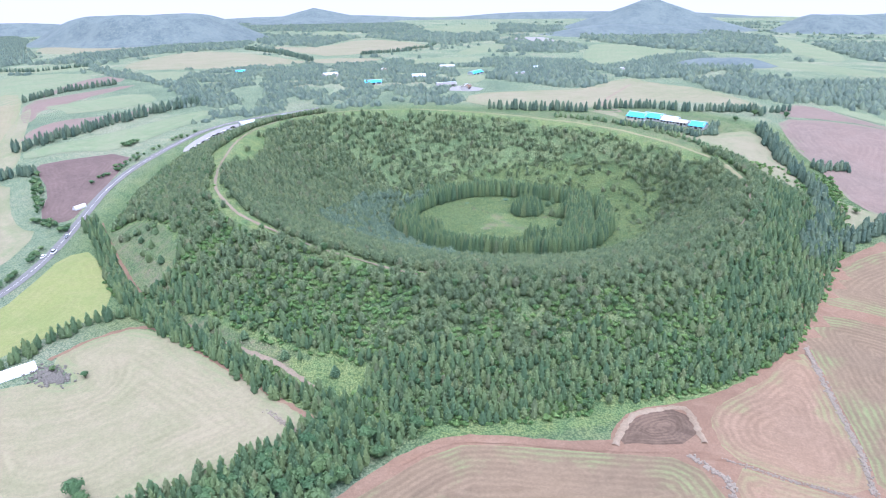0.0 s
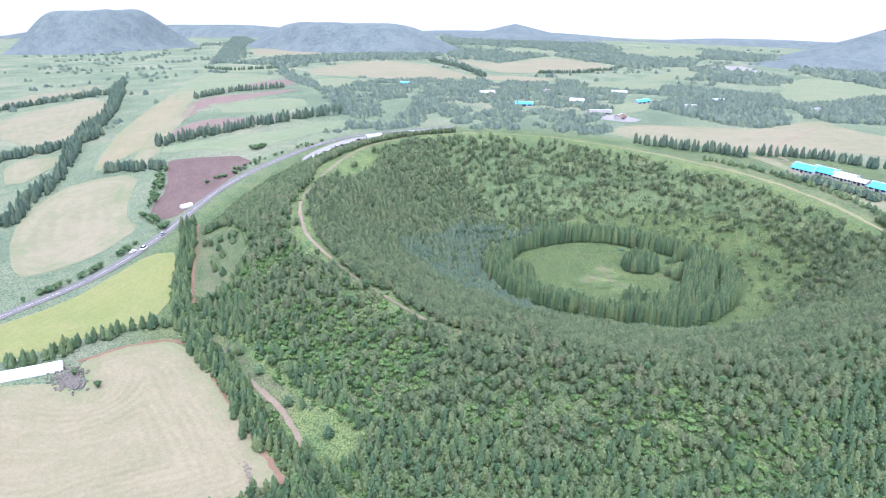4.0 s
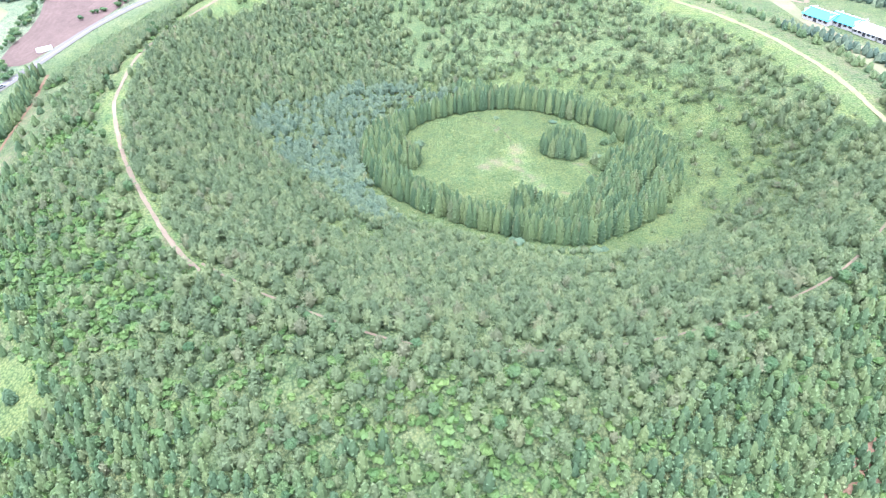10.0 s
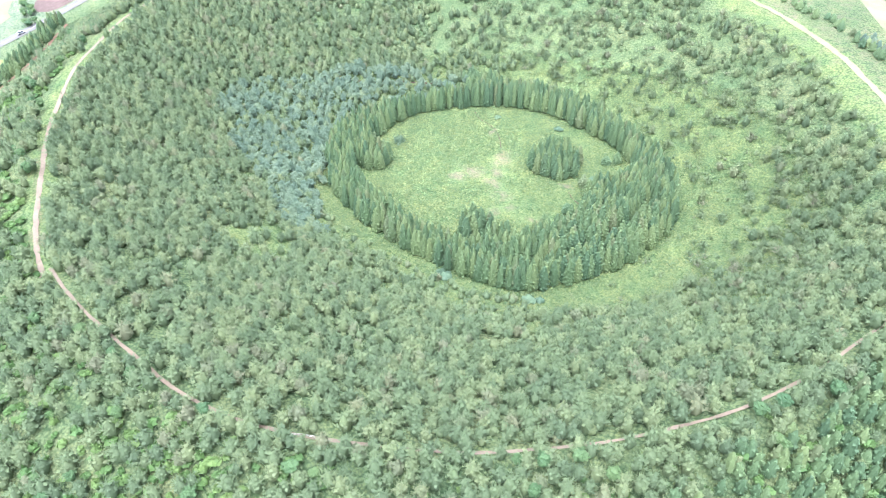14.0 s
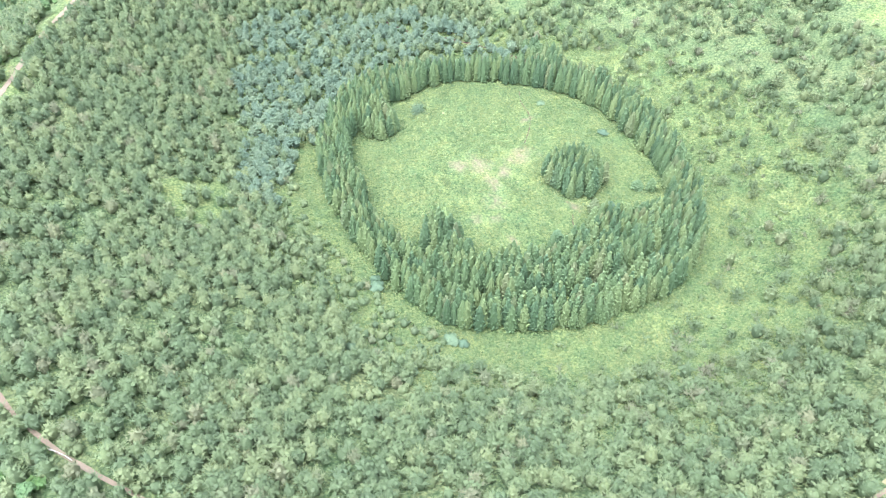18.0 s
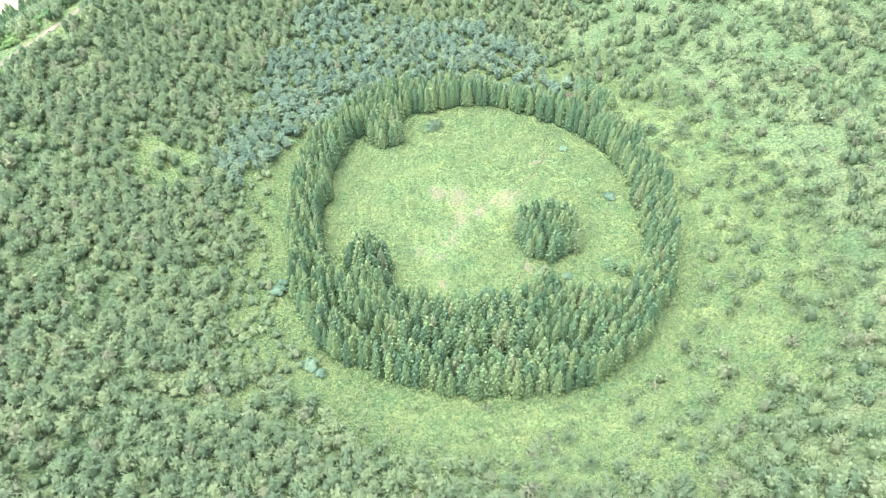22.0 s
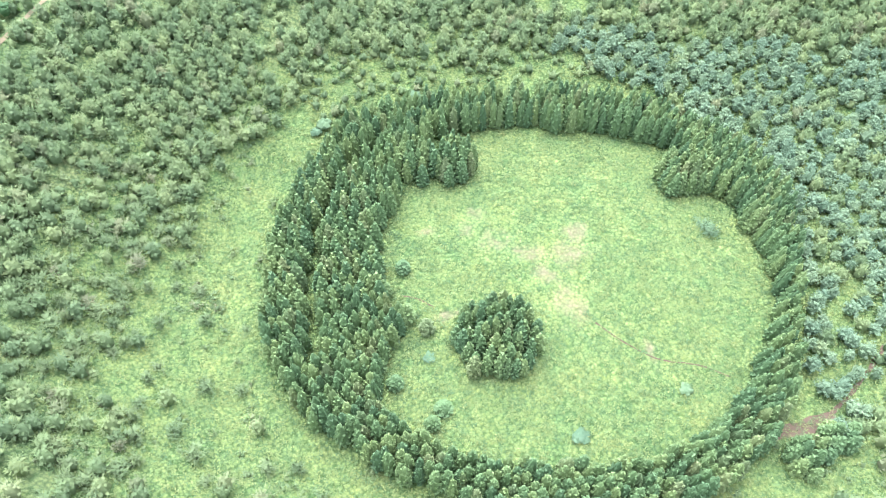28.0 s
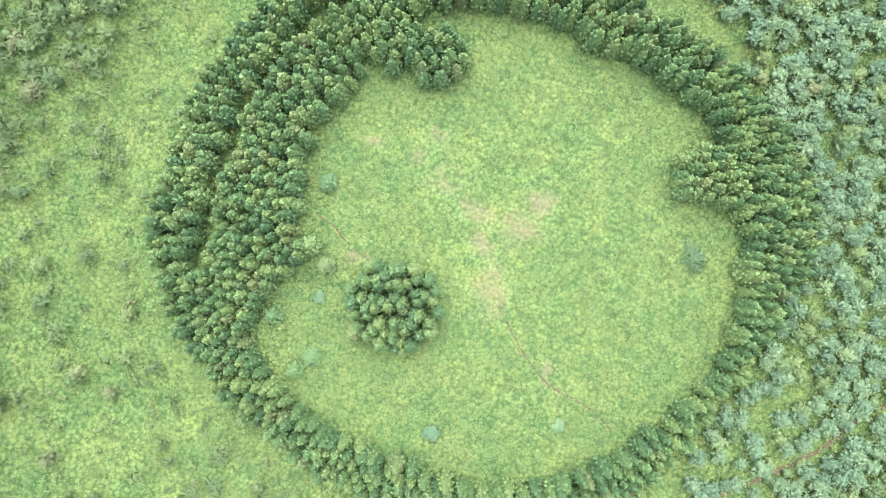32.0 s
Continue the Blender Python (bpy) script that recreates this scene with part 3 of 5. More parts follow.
MUD_RIM = [(61, 196.5), (62.5, 200), (67, 207), (71.5, 213), (74, 214.5), (82, 216.5), (90, 218), (92.5, 217), (93, 214), (92.5, 206), (92, 197)]
ribbon("soil_bank", MUD_RIM, 2.4, STONE_SOIL, "raised bank of pale soil round a mud square", "bank", 0.2, 1.5, 0.45, 4, 0.5)
ROAD = [(-240, 200), (-226, 277), (-215, 324), (-213, 355), (-213, 388), (-215, 424), (-216, 460), (-211, 490), (-204, 512), (-193, 545), (-183, 575), (-162, 612), (-100, 660)]
ribbon("road", ROAD, 6.0, ASPHALT, "grey two-lane asphalt country road", "road", 0.3)
ribbon("road_line", ROAD, 0.1, PAINT, "worn white centre line on the asphalt", "road marking", 0.32)
SOIL = [(-36, 167), (-28, 175), (-13, 191), (6, 203), (25, 201), (59, 195), (92, 194)]
ribbon("farm_track", SOIL, 4.2, RED_SOIL, "red soil farm track along the foot of the wood", "track", 0.22, 3, 0.2)
SOIL2 = [(94, 188), (97, 218), (124, 233), (149, 256), (165, 286), (194, 325), (255, 364)]
ribbon("farm_track", SOIL2, 4.6, RED_SOIL, "rutted red soil track round the hill foot", "track", 0.24, 3, 0.25)
ribbon("farm_track", [(167, 293), (205, 280), (228, 262)], 5.0, RED_SOIL, "red soil lane between two fields", "track", 0.23, 3, 0.2)
RIM_S = [(-5, 284), (11, 280), (28, 278), (41, 277), (55, 275.5), (67, 277), (76, 279), (89, 284), (100, 290), (111, 295), (119, 299.5), (130, 308), (143, 319), (154, 331), (160, 338), (171, 356), (178, 373), (183, 384), (186, 400)]
ribbon("footpath", RIM_W, 1.45, PATH_SOIL, "pale trodden footpath along the crater rim", "path", 0.14, 2.5, 0.3)
ribbon("footpath", RIM_S, 0.9, PATH_SOIL, "narrow reddish footpath between rim trees", "path", 0.14, 2.5, 0.3)

RIM_E = [(186, 400), (188, 420), (187, 446), (175, 480), (155, 514), (124, 549), (78, 582), (40, 600), (0, 613), (-50, 618), (-95, 605), (-120, 585)]
ribbon("footpath", RIM_E, 2.4, STRAW, "straw-coloured track along the grassy far rim", "path", 0.14, 2.5, 0.4)
ribbon("soil_edge", [(-160, 261), (-151, 278), (-130, 292), (-103, 269), (-76, 245), (-44, 216)], 2.2, RED_SOIL, "strip of bare red soil below the cedar belt", "soil", 0.2, 2.5, 0.6)
ribbon("farm_lane", [(-200, 412), (-192, 398), (-168, 357), (-143, 318), (-134, 306)], 1.6, RED_SOIL, "dark red lane along the inner side of a cedar belt", "track", 0.2, 3, 0.3)
ribbon("farm_track", [(142, 604), (165, 575), (150, 640), (215, 760)], 3.0, PATH_SOIL, "pale farm road to the cattle sheds", "track", 0.2, 4, 0.2)
ribbon("clay_patch", [(12, 482), (6, 482.5), (-3, 482)], 3.4, CLAY, "bare red clay beside the cedar ring", "soil", 0.16, 1.5, 0.3)
NW_PATH = [(-3, 481), (-11, 477), (-21, 470.5), (-29, 465), (-38, 454), (-52, 446)]
ribbon("footpath", NW_PATH, 0.9, CLAY, "narrow red clay footpath through the grove", "path", 0.14, 1.5, 0.35)
ribbon("footpath", [(40, 447), (35, 454), (29, 460), (20, 462.7), (14.4, 467.4)], 0.3, CLAY, "faint trodden track across the crater meadow", "path", 0.1, 1.5, 0.5)
ribbon("footpath", [(77, 434), (80, 431), (84, 429)], 0.35, CLAY, "short trodden track towards the cedars", "path", 0.1, 1.0, 0.5)
ribbon("grass_strip", [(-116, 290), (-104, 281), (-88, 267), (-70, 256), (-54, 243), (-46, 234)], 1.8, PATH_SOIL, "worn strip of bare dry soil along a windbreak", "grass", 0.1, 2.5, 0.45)
ribbon("ditch", [(-46, 226), (-40, 220), (-35, 217)], 0.8, CLAY, "short dark ditch beside the windbreak", "ditch", 0.14, 1.5, 0.2)
# ---- trees: shapes ----
def unit(n):
    return n / (np.linalg.norm(n, axis=-1, keepdims=True) + 1e-9)


def tufts(rng, places, normals, size, spread=0.28):
    """Small leaf clumps, one triangle each, lying roughly along the crown's face and lit softly with it."""
    soft = unit(unit(normals) + 0.22 * rng.normal(size=normals.shape))
    n = unit(unit(normals) + spread * rng.normal(size=normals.shape))
    a = unit(np.cross(n, rng.normal(size=n.shape)))
    b = np.cross(n, a)
    size = np.broadcast_to(size, len(n))
    out = []
    for k in range(3):
        th = 2.094 * k + rng.uniform(-0.5, 0.5, len(n))
        rad = size * rng.uniform(0.75, 1.25, len(n))
        out.append(places + (np.cos(th) * rad)[:, None] * a + (np.sin(th) * rad)[:, None] * b)
    v = np.stack(out, 1).reshape(-1, 3)
    return v, np.arange(len(v)).reshape(-1, 3), np.repeat(soft, 3, 0)


def joined(pieces):
    verts, faces, normals, n = [], [], [], 0
    for v, f, m in pieces:
        verts.append(v), faces.append(f + n), normals.append(m)
        n += len(v)
    return np.concatenate(verts), np.concatenate(faces), np.concatenate(normals)


def lathe(rng, zs, rs, sides=7, wobble=0.12):
    """A closed, uneven body of revolution."""
    ang = np.linspace(0, 2 * np.pi, sides, endpoint=False)
    v = [(r * math.cos(t) * (1 + rng.uniform(-wobble, wobble)), r * math.sin(t) * (1 + rng.uniform(-wobble, wobble)), z) for z, r in zip(zs, rs) for t in ang]
    nz = -np.gradient(np.asarray(rs, float)) / (np.gradient(np.asarray(zs, float)) + 1e-6)
    n = [(math.cos(t), math.sin(t), k) for k in nz for t in ang]
    f = []
    for k in range(len(zs) - 1):
        for i in range(sides):
            a, b, c, d = k * sides + i, k * sides + (i + 1) % sides, (k + 1) * sides + (i + 1) % sides, (k + 1) * sides + i
            f += [(a, b, c), (a, c, d)]
    return np.array(v), np.array(f), unit(np.array(n))


OCTA = np.array([(1, 0, 0), (-1, 0, 0), (0, 1, 0), (0, -1, 0), (0, 0, 1), (0, 0, -1)], float)
OCTA_F = np.array([(0, 2, 4), (2, 1, 4), (1, 3, 4), (3, 0, 4), (2, 0, 5), (1, 2, 5), (3, 1, 5), (0, 3, 5)])


def blobs(rng, centres, radii, origin, flat=0.85, local=0.25):
    """Small solid clumps of foliage, softly lit with the crown that they make up."""
    v = []
    for c, r in zip(centres, radii):
        m = np.array(Euler(rng.uniform(0, 6.28, 3)).to_matrix())
        v.append(c + (OCTA @ m) * r * rng.uniform(0.85, 1.2, (6, 1)) * np.array([1, 1, flat]))
    v = np.array(v)
    n = unit(local * unit(v - centres[:, None]) + 0.6 * unit(v - origin) + np.array([0, 0, 0.5]))
    f = (OCTA_F[None] + 6 * np.arange(len(v))[:, None, None]).reshape(-1, 3)
    return v.reshape(-1, 3), f, n.reshape(-1, 3)


def cedar_crown(seed, h=10.0, r=1.7, clumps_of=34, size=0.42, blunt=0.7, count=70):
    """A cone with a rounded tip, heaped up from drooping clumps of needles round a dark core, down to the ground."""
    rng = np.random.default_rng(seed)
    z0 = 0.05 * h
    prof = lambda u: r * np.clip(1.0 - u ** 1.7, 0, 1) ** blunt * (0.78 + 0.22 * np.clip(u / 0.16, 0, 1))
    us = np.array([0.0, 0.14, 0.35, 0.58, 0.8, 0.93, 1.0]) if clumps_of > 20 else np.array([0.0, 0.18, 0.5, 0.82, 1.0])
    face = lambda c, si, u: np.stack([c, si, 0.15 + 1.5 * u ** 2.2], -1)
    body = lathe(rng, z0 + us * (h - z0) * 0.98, prof(us) * 0.82 + 0.02, 7, 0.14)
    ang = np.arctan2(body[0][:, 1], body[0][:, 0])
    body = (body[0], body[1], unit(face(np.cos(ang), np.sin(ang), np.repeat(us, 7))))
    k = np.arange(clumps_of)
    u = 1 - ((k + 0.5) / clumps_of) ** 0.7
    th = 2.39996 * k + rng.uniform(-0.3, 0.3, clumps_of)
    rad = np.maximum(prof(u) - 0.5 * size, 0) * rng.uniform(0.94, 1.08, clumps_of)
    cs = np.stack([rad * np.cos(th), rad * np.sin(th), z0 + u * (h - z0) * 0.96], 1)
    heap = blobs(rng, cs, size * rng.uniform(0.8, 1.25, clumps_of), np.zeros(3), 1.3)
    out = unit(heap[0].reshape(-1, 6, 3) - cs[:, None])
    heap = (heap[0], heap[1], unit(0.45 * out + face(np.cos(th), np.sin(th), u)[:, None]).reshape(-1, 3))
    a, v = rng.uniform(0, 6.283, count), 1 - rng.uniform(0, 1, count) ** 0.75
    p = np.stack([prof(v) * np.cos(a), prof(v) * np.sin(a), z0 + v * (h - z0)], 1) * rng.uniform(0.94, 1.05, (count, 1))
    return joined([body, heap, tufts(rng, p, face(np.cos(a), np.sin(a), v), size * 0.42 * rng.uniform(0.7, 1.3, count), 0.5)])


def round_crown(seed, h=6.5, r=2.3, lobes=6, count=110, size=0.62, low=0.3, flat=0.75, lobe=(0.42, 0.62), up=0.0):
    """A crown of several uneven lobes, with leaf clumps over them and gaps between."""
    rng = np.random.default_rng(seed)
    pieces, cs, rs = [], [], []
    for k in range(lobes):
        th, d = 2.4 * k + rng.uniform(-0.5, 0.5), r * 0.62 * math.sqrt((k + 0.3) / lobes)
        lr = r * rng.uniform(*lobe)
        z = h - lr * flat - (d / r) ** 1.4 * h * (0.55 - 0.3 * low) * rng.uniform(0.6, 1.2)
        cs.append((d * math.cos(th), d * math.sin(th), z)), rs.append(lr)
    cs, rs = np.array(cs), np.array(rs)
    top = cs[:, 2].max()
    pieces.append(lathe(rng, np.array([h * low, h * (0.45 + low * 0.3), top]), np.array([r * 0.35, r * 0.66, r * 0.25]), 6, 0.2))
    pieces.append(blobs(rng, cs, rs * 0.95, np.array([0, 0, h * 0.35]), flat))
    which = rng.integers(0, lobes, count)
    n = rng.normal(size=(count, 3))
    n[:, 2] = np.abs(n[:, 2]) * 1.0 - 0.35
    n /= np.linalg.norm(n, axis=1)[:, None]
    p = cs[which] + n * rs[which][:, None] * np.array([1, 1, flat]) * rng.uniform(0.85, 1.1, count)[:, None]
    whole = unit(p - np.array([0, 0, h * 0.35]))
    pieces.append(tufts(rng, p, n * 0.7 + whole * 0.7 + np.array([0, 0, up]), size * rng.uniform(0.65, 1.35, count), 0.32))
    return joined(pieces)


def sprays(rng, roots, dirs, soft, length, width):
    """Needle sprays: long thin triangles that point outwards."""
    d = unit(dirs)
    side = unit(np.cross(d, unit(soft + 0.5 * rng.normal(size=d.shape))))
    length = length * rng.uniform(0.7, 1.25, (len(d), 1))
    w = width * rng.uniform(0.7, 1.3, (len(d), 1)) / 2
    v = np.stack([roots - side * w, roots + side * w, roots + d * length], 1).reshape(-1, 3)
    return v, np.arange(len(v)).reshape(-1, 3), np.repeat(unit(soft + 0.2 * rng.normal(size=d.shape)), 3, 0)


def pine_crown(seed, h=5.0, r=2.1, count=110, length=0.85, width=0.2, arms=10, lump=(0.15, 0.22), core=1.0):
    """A pine's uneven pointed dome: branch ends in tiers, each a fan of needle sprays that turn up and outwards."""
    rng = np.random.default_rng(seed)
    core = lathe(rng, np.array([0.12, 0.42, 0.68, 0.88]) * h, np.array([0.5, 0.62, 0.4, 0.05]) * r * core, 5, 0.25)
    k = np.arange(arms) + 0.5
    q = np.sqrt(k / arms)
    th = 2.39996 * k + rng.uniform(-0.35, 0.35, arms)
    reach = r * 0.74 * q * rng.uniform(0.72, 1.15, arms)
    z = h * (0.9 - 0.52 * q ** 1.5) + rng.uniform(-0.05, 0.05, arms) * h
    cs = np.stack([reach * np.cos(th), reach * np.sin(th), z], 1)
    cs[:, :2] += rng.uniform(-0.25, 0.25, 2)
    origin = np.array([0, 0, h * 0.2])
    which = np.arange(count) % arms
    out = unit(np.stack([np.cos(th) * q, np.sin(th) * q, 1.25 - 0.75 * q], 1))
    d = out[which] + 0.6 * rng.normal(size=(count, 3))
    d[:, 2] = np.maximum(d[:, 2], 0.05)
    p = cs[which] + 0.18 * r * rng.normal(size=(count, 3)) * np.array([1, 1, 0.7])
    soft = unit(unit(p - origin) * 0.45 + unit(d) * 0.25 + np.array([0, 0, 0.7]))
    return joined([core, blobs(rng, cs, r * rng.uniform(*lump, arms), origin, 0.8, 0.1), sprays(rng, p, d, soft, length, width)])


def trunk_shape(seed, h, r):
    rng = np.random.default_rng(seed)
    zs = np.linspace(-0.3, h, 4)
    return lathe(rng, zs, r * np.array([1.25, 0.9, 0.7, 0.35]), 6, 0.1)


def limbed(seed, trunk, h, r, low):
    """A trunk with a few limbs that run up into the crown."""
    rng = np.random.default_rng(seed)
    pieces = [trunk]
    for k in range(4):
        th, z = 1.6 * k + rng.uniform(-0.4, 0.4), h * (low + 0.12 * k)
        d = np.array([math.cos(th), math.sin(th), 0.7])
        side = np.array([-math.sin(th), math.cos(th), 0])
        a, b = np.array([0, 0, z]), np.array([0, 0, z]) + d * r * 0.55
        pieces.append((np.array([a + side * 0.09, a - side * 0.09, a + np.array([0, 0, 0.16]), b]), np.array([(0, 1, 3), (1, 2, 3), (2, 0, 3)]), np.stack([side, -side, d, d])))
    return joined(pieces)


def soft_normals(me, n):
    at = me.attributes.new("custom_normal", "FLOAT_VECTOR", "POINT")
    at.data.foreach_set("vector", np.ascontiguousarray(n, np.float32).ravel())


def mesh_data(name, shape, mat, soft=False):
    me = bpy.data.meshes.new(name)
    v, f, n = shape
    me.from_pydata(v.tolist(), [], f.tolist(), shade_flat=not soft)
    me.materials.append(mat)
    me.update()
    if soft:
        soft_normals(me, n)
    return me


def forest(name, shapes, places, mat, label, category, seed=5, soft=False):
    """Many trees joined into one object; places: rows of x, y, z, width, height, kind."""
    rng = np.random.default_rng(seed)
    verts, faces, normals, tint, n = [], [], [], [], 0
    places = np.asarray(places, float)
    for k, (v, f, nv) in enumerate(shapes):
        rows = places[places[:, 5].astype(int) % len(shapes) == k]
        if not len(rows):
            continue
        th = rng.uniform(0, 2 * np.pi, len(rows))
        c, s = np.cos(th)[:, None], np.sin(th)[:, None]
        w, h = rows[:, 3:4], rows[:, 4:5]
        x = (c * v[:, 0] - s * v[:, 1]) * w + rows[:, 0:1]
        y = (s * v[:, 0] + c * v[:, 1]) * w + rows[:, 1:2]
        z = v[:, 2] * h + rows[:, 2:3]
        verts.append(np.stack([x, y, z], -1).reshape(-1, 3))
        normals.append(np.stack([c * nv[:, 0] - s * nv[:, 1], s * nv[:, 0] + c * nv[:, 1], np.repeat(nv[None, :, 2], len(rows), 0)], -1).reshape(-1, 3))
        faces.append((f[None] + (n + np.arange(len(rows)) * len(v))[:, None, None]).reshape(-1, 3))
        tint.append(np.repeat(rng.uniform(0, 1, len(rows)), len(v)))
        n += len(rows) * len(v)
    verts, faces = np.concatenate(verts).astype(np.float32), np.concatenate(faces).astype(np.int32)
    me = bpy.data.meshes.new(name)
    me.vertices.add(len(verts)), me.loops.add(faces.size), me.polygons.add(len(faces))
    me.vertices.foreach_set("co", verts.ravel())
    me.loops.foreach_set("vertex_index", faces.ravel())
    me.polygons.foreach_set("loop_start", np.arange(0, faces.size, 3, dtype=np.int32))
    me.polygons.foreach_set("loop_total", np.full(len(faces), 3, np.int32))
    me.update(calc_edges=True)
    me.materials.append(mat)
    attribute(me, "tint", np.concatenate(tint))
    if soft:
        soft_normals(me, np.concatenate(normals))
    else:
        me.polygons.foreach_set("use_smooth", np.zeros(len(faces), bool))
    return tagged(new(name, me), label, category, kind="stuff")


def single_trees(name, kinds, places, label, category, group):
    """Trees as things of their own, each with trunk and crown; kinds: pairs of trunk mesh and crown mesh."""
    first = {}
    for x, y, z, w, h, k in places:
        k, turn = int(k) % len(kinds), (x * 37 + y * 91) % 6.283
        m = Matrix.LocRotScale((x, y, z), Euler((0, 0, turn)), (w, w, h))
        if k not in first:
            root = new(name)
            for title, me in (("trunk", kinds[k][0]), ("crown", kinds[k][1])):
                new(title, me).parent = root
            tagged(root, label, category, group)
            first[k] = root
        else:
            root = first[k].copy()
            scene.collection.objects.link(root)
            for child in first[k].children:
                twin = child.copy()
                scene.collection.objects.link(twin)
                twin.parent = root
        root.matrix_basis = m


def scatter(seed, x0, x1, y0, y1, gap):
    """Points on an uneven hexagonal grid."""
    rng = np.random.default_rng(seed)
    ys = np.arange(y0, y1, gap * 0.87)
    pts = [np.stack([np.arange(x0, x1, gap) + (gap / 2 if k % 2 else 0), np.full(len(np.arange(x0, x1, gap)), y)], 1) for k, y in enumerate(ys)]
    p = np.concatenate(pts)
    return p + rng.uniform(-0.36, 0.36, p.shape) * gap


def rows_of(p, rng, w=(0.85, 1.2), h=(0.8, 1.2), kinds=6, sink=0.0):
    n = len(p)
    width = rng.uniform(*w, n)
    return np.stack([p[:, 0], p[:, 1], height(p[:, 0], p[:, 1]) - sink, width, rng.uniform(*h, n) * (0.6 + 0.4 * width), rng.integers(0, kinds, n)], 1)


def clumps(x, y, scale, seed):
    """Smooth random values, 0 to 1, for uneven cover."""
    v = np.zeros_like(x)
    rng = np.random.default_rng(seed)
    for k in range(7):
        a, ph, f = rng.uniform(0, 6.28), rng.uniform(0, 6.28), rng.uniform(0.6, 1.8) / scale
        v += np.sin((x * math.cos(a) + y * math.sin(a)) * f * 6.28 + ph)
    return ease(0.5 + v / 5.2)


# ---- trees: where they stand ----
RING_OUT = [(118, 430), (114, 408), (103, 389), (92, 376), (82, 370), (64, 369), (45, 371), (25, 374), (5, 382), (-11, 396), (-20, 409), (-23, 421), (-17, 441), (-4, 463), (1, 473), (14, 485), (30, 492), (49, 493.5), (66, 489.5), (80, 483), (95, 473), (112, 456), (118, 441)]
RING_IN = [(57, 381), (42, 382), (25, 388), (10, 393), (2, 400), (0, 409), (-4, 419), (-7, 425), (-8, 440), (-6, 448), (3, 461), (14, 471), (26, 479), (43, 482), (61, 478), (80, 471), (93, 459), (91, 446), (83, 440), (88, 428), (87, 420), (86, 411), (78, 401), (76, 394), (72, 389), (65, 382)]
LANE = [(80, 381), (89.5, 387), (96, 398), (102, 409), (105.5, 427), (107, 444)]
rng = np.random.default_rng(11)

CEDARS = [cedar_crown(s, 10.4, 1.72, 48, 0.46, 0.66 + 0.06 * (s % 3), 0) for s in range(6)]
CEDAR_KINDS = [(mesh_data("trunk", trunk_shape(s, 8, 0.26), BARK), mesh_data("crown", c, CEDAR)) for s, c in enumerate(CEDARS)]
CEDARS_FAR = [cedar_crown(30 + s, 6.0, 1.5, 13, 0.45, 0.74, 30) for s in range(8)]
PINES = [pine_crown(50 + s) for s in range(8)]
PINES_NEAR = [pine_crown(50 + s, count=150, length=0.8, width=0.17) for s in range(8)]
PINES_FAR = [pine_crown(70 + s, count=54, length=0.9, width=0.32, arms=7) for s in range(8)]
PINE_KINDS = [(mesh_data("trunk", limbed(60 + s, trunk_shape(60 + s, 3.4, 0.16), 3.6, 1.2, 0.4), BARK), mesh_data("crown", c, PINE, True)) for s, c in enumerate(PINES_NEAR)]
BROADS = [round_crown(80 + s, 6.0, 2.0, 14, 120, 0.3, lobe=(0.26, 0.4)) for s in range(6)]
SILVERS = [pine_crown(90 + s, 4.8, 2.0, 130, 0.5, 0.32, 14, (0.2, 0.28)) for s in range(6)]
SHRUBS = [pine_crown(100 + s, 2.9, 1.7, 190, 0.8, 0.2, 9, (0.12, 0.18), 0.55) for s in range(6)]
FAR_TREES = [lathe(np.random.default_rng(120 + s), np.array([-0.4, 2.2, 4.6 + 0.5 * (s % 3)]), np.array([2.2, 2.1 - 0.3 * (s % 3), 0.05]), 4, 0.45) for s in range(6)]
BELT_CEDARS = [cedar_crown(130 + s, 8.4, 1.7, 6, 0.55, 0.7, 0) for s in range(6)]
HEDGE_TREES = [round_crown(150 + s, 6.5, 2.6, 6, 110, 0.58) for s in range(6)]
LOW_SHRUBS = [pine_crown(170 + s, 1.3, 1.6, 44, 0.65, 0.22, 4, (0.1, 0.16), 0.5) for s in range(5)]

LONE = [(-150, 358, 0.5), (-147, 345, 0.6), (-168, 384, 0.35), (-160, 370, 0.4), (-152, 372, 0.4), (-138, 338, 0.5), (-60, 252, 0.4), (-80, 268, 0.4), (-95, 280, 0.45), (-38, 238, 0.5)]
# the planted ring
p = scatter(1, -25, 120, 366, 494, 2.3)
keep = inside(p[:, 0], p[:, 1], RING_OUT) & ~inside(p[:, 0], p[:, 1], RING_IN)
keep &= (from_line(p[:, 0], p[:, 1], RING_OUT + RING_OUT[:1]) > 1.0) & (from_line(p[:, 0], p[:, 1], RING_IN + RING_IN[:1]) > 0.8) & (from_line(p[:, 0], p[:, 1], LANE) > 1.7)
RINGS = rows_of(p[keep], rng, (0.88, 1.22), (0.93, 1.08))
th = np.arctan2(RINGS[:, 1] - 432, RINGS[:, 0] - 47)
near = (th > -0.75) & (th < 1.35)
order = np.argsort(~near, kind="stable")
RINGS = RINGS[order]
single_trees("cedar", CEDAR_KINDS, RINGS[:190], "tall dark green cedar planted in the crater-floor ring", "tree", "cedars of the crater ring")
forest("cedar_ring_trees", [cedar_crown(20 + s, 10.4, 1.72, 32, 0.42, 0.66 + 0.06 * (s % 3), 80) for s in range(6)], RINGS[190:], CEDAR, "dense rows of planted cedars closing the ring on the crater floor", "trees")

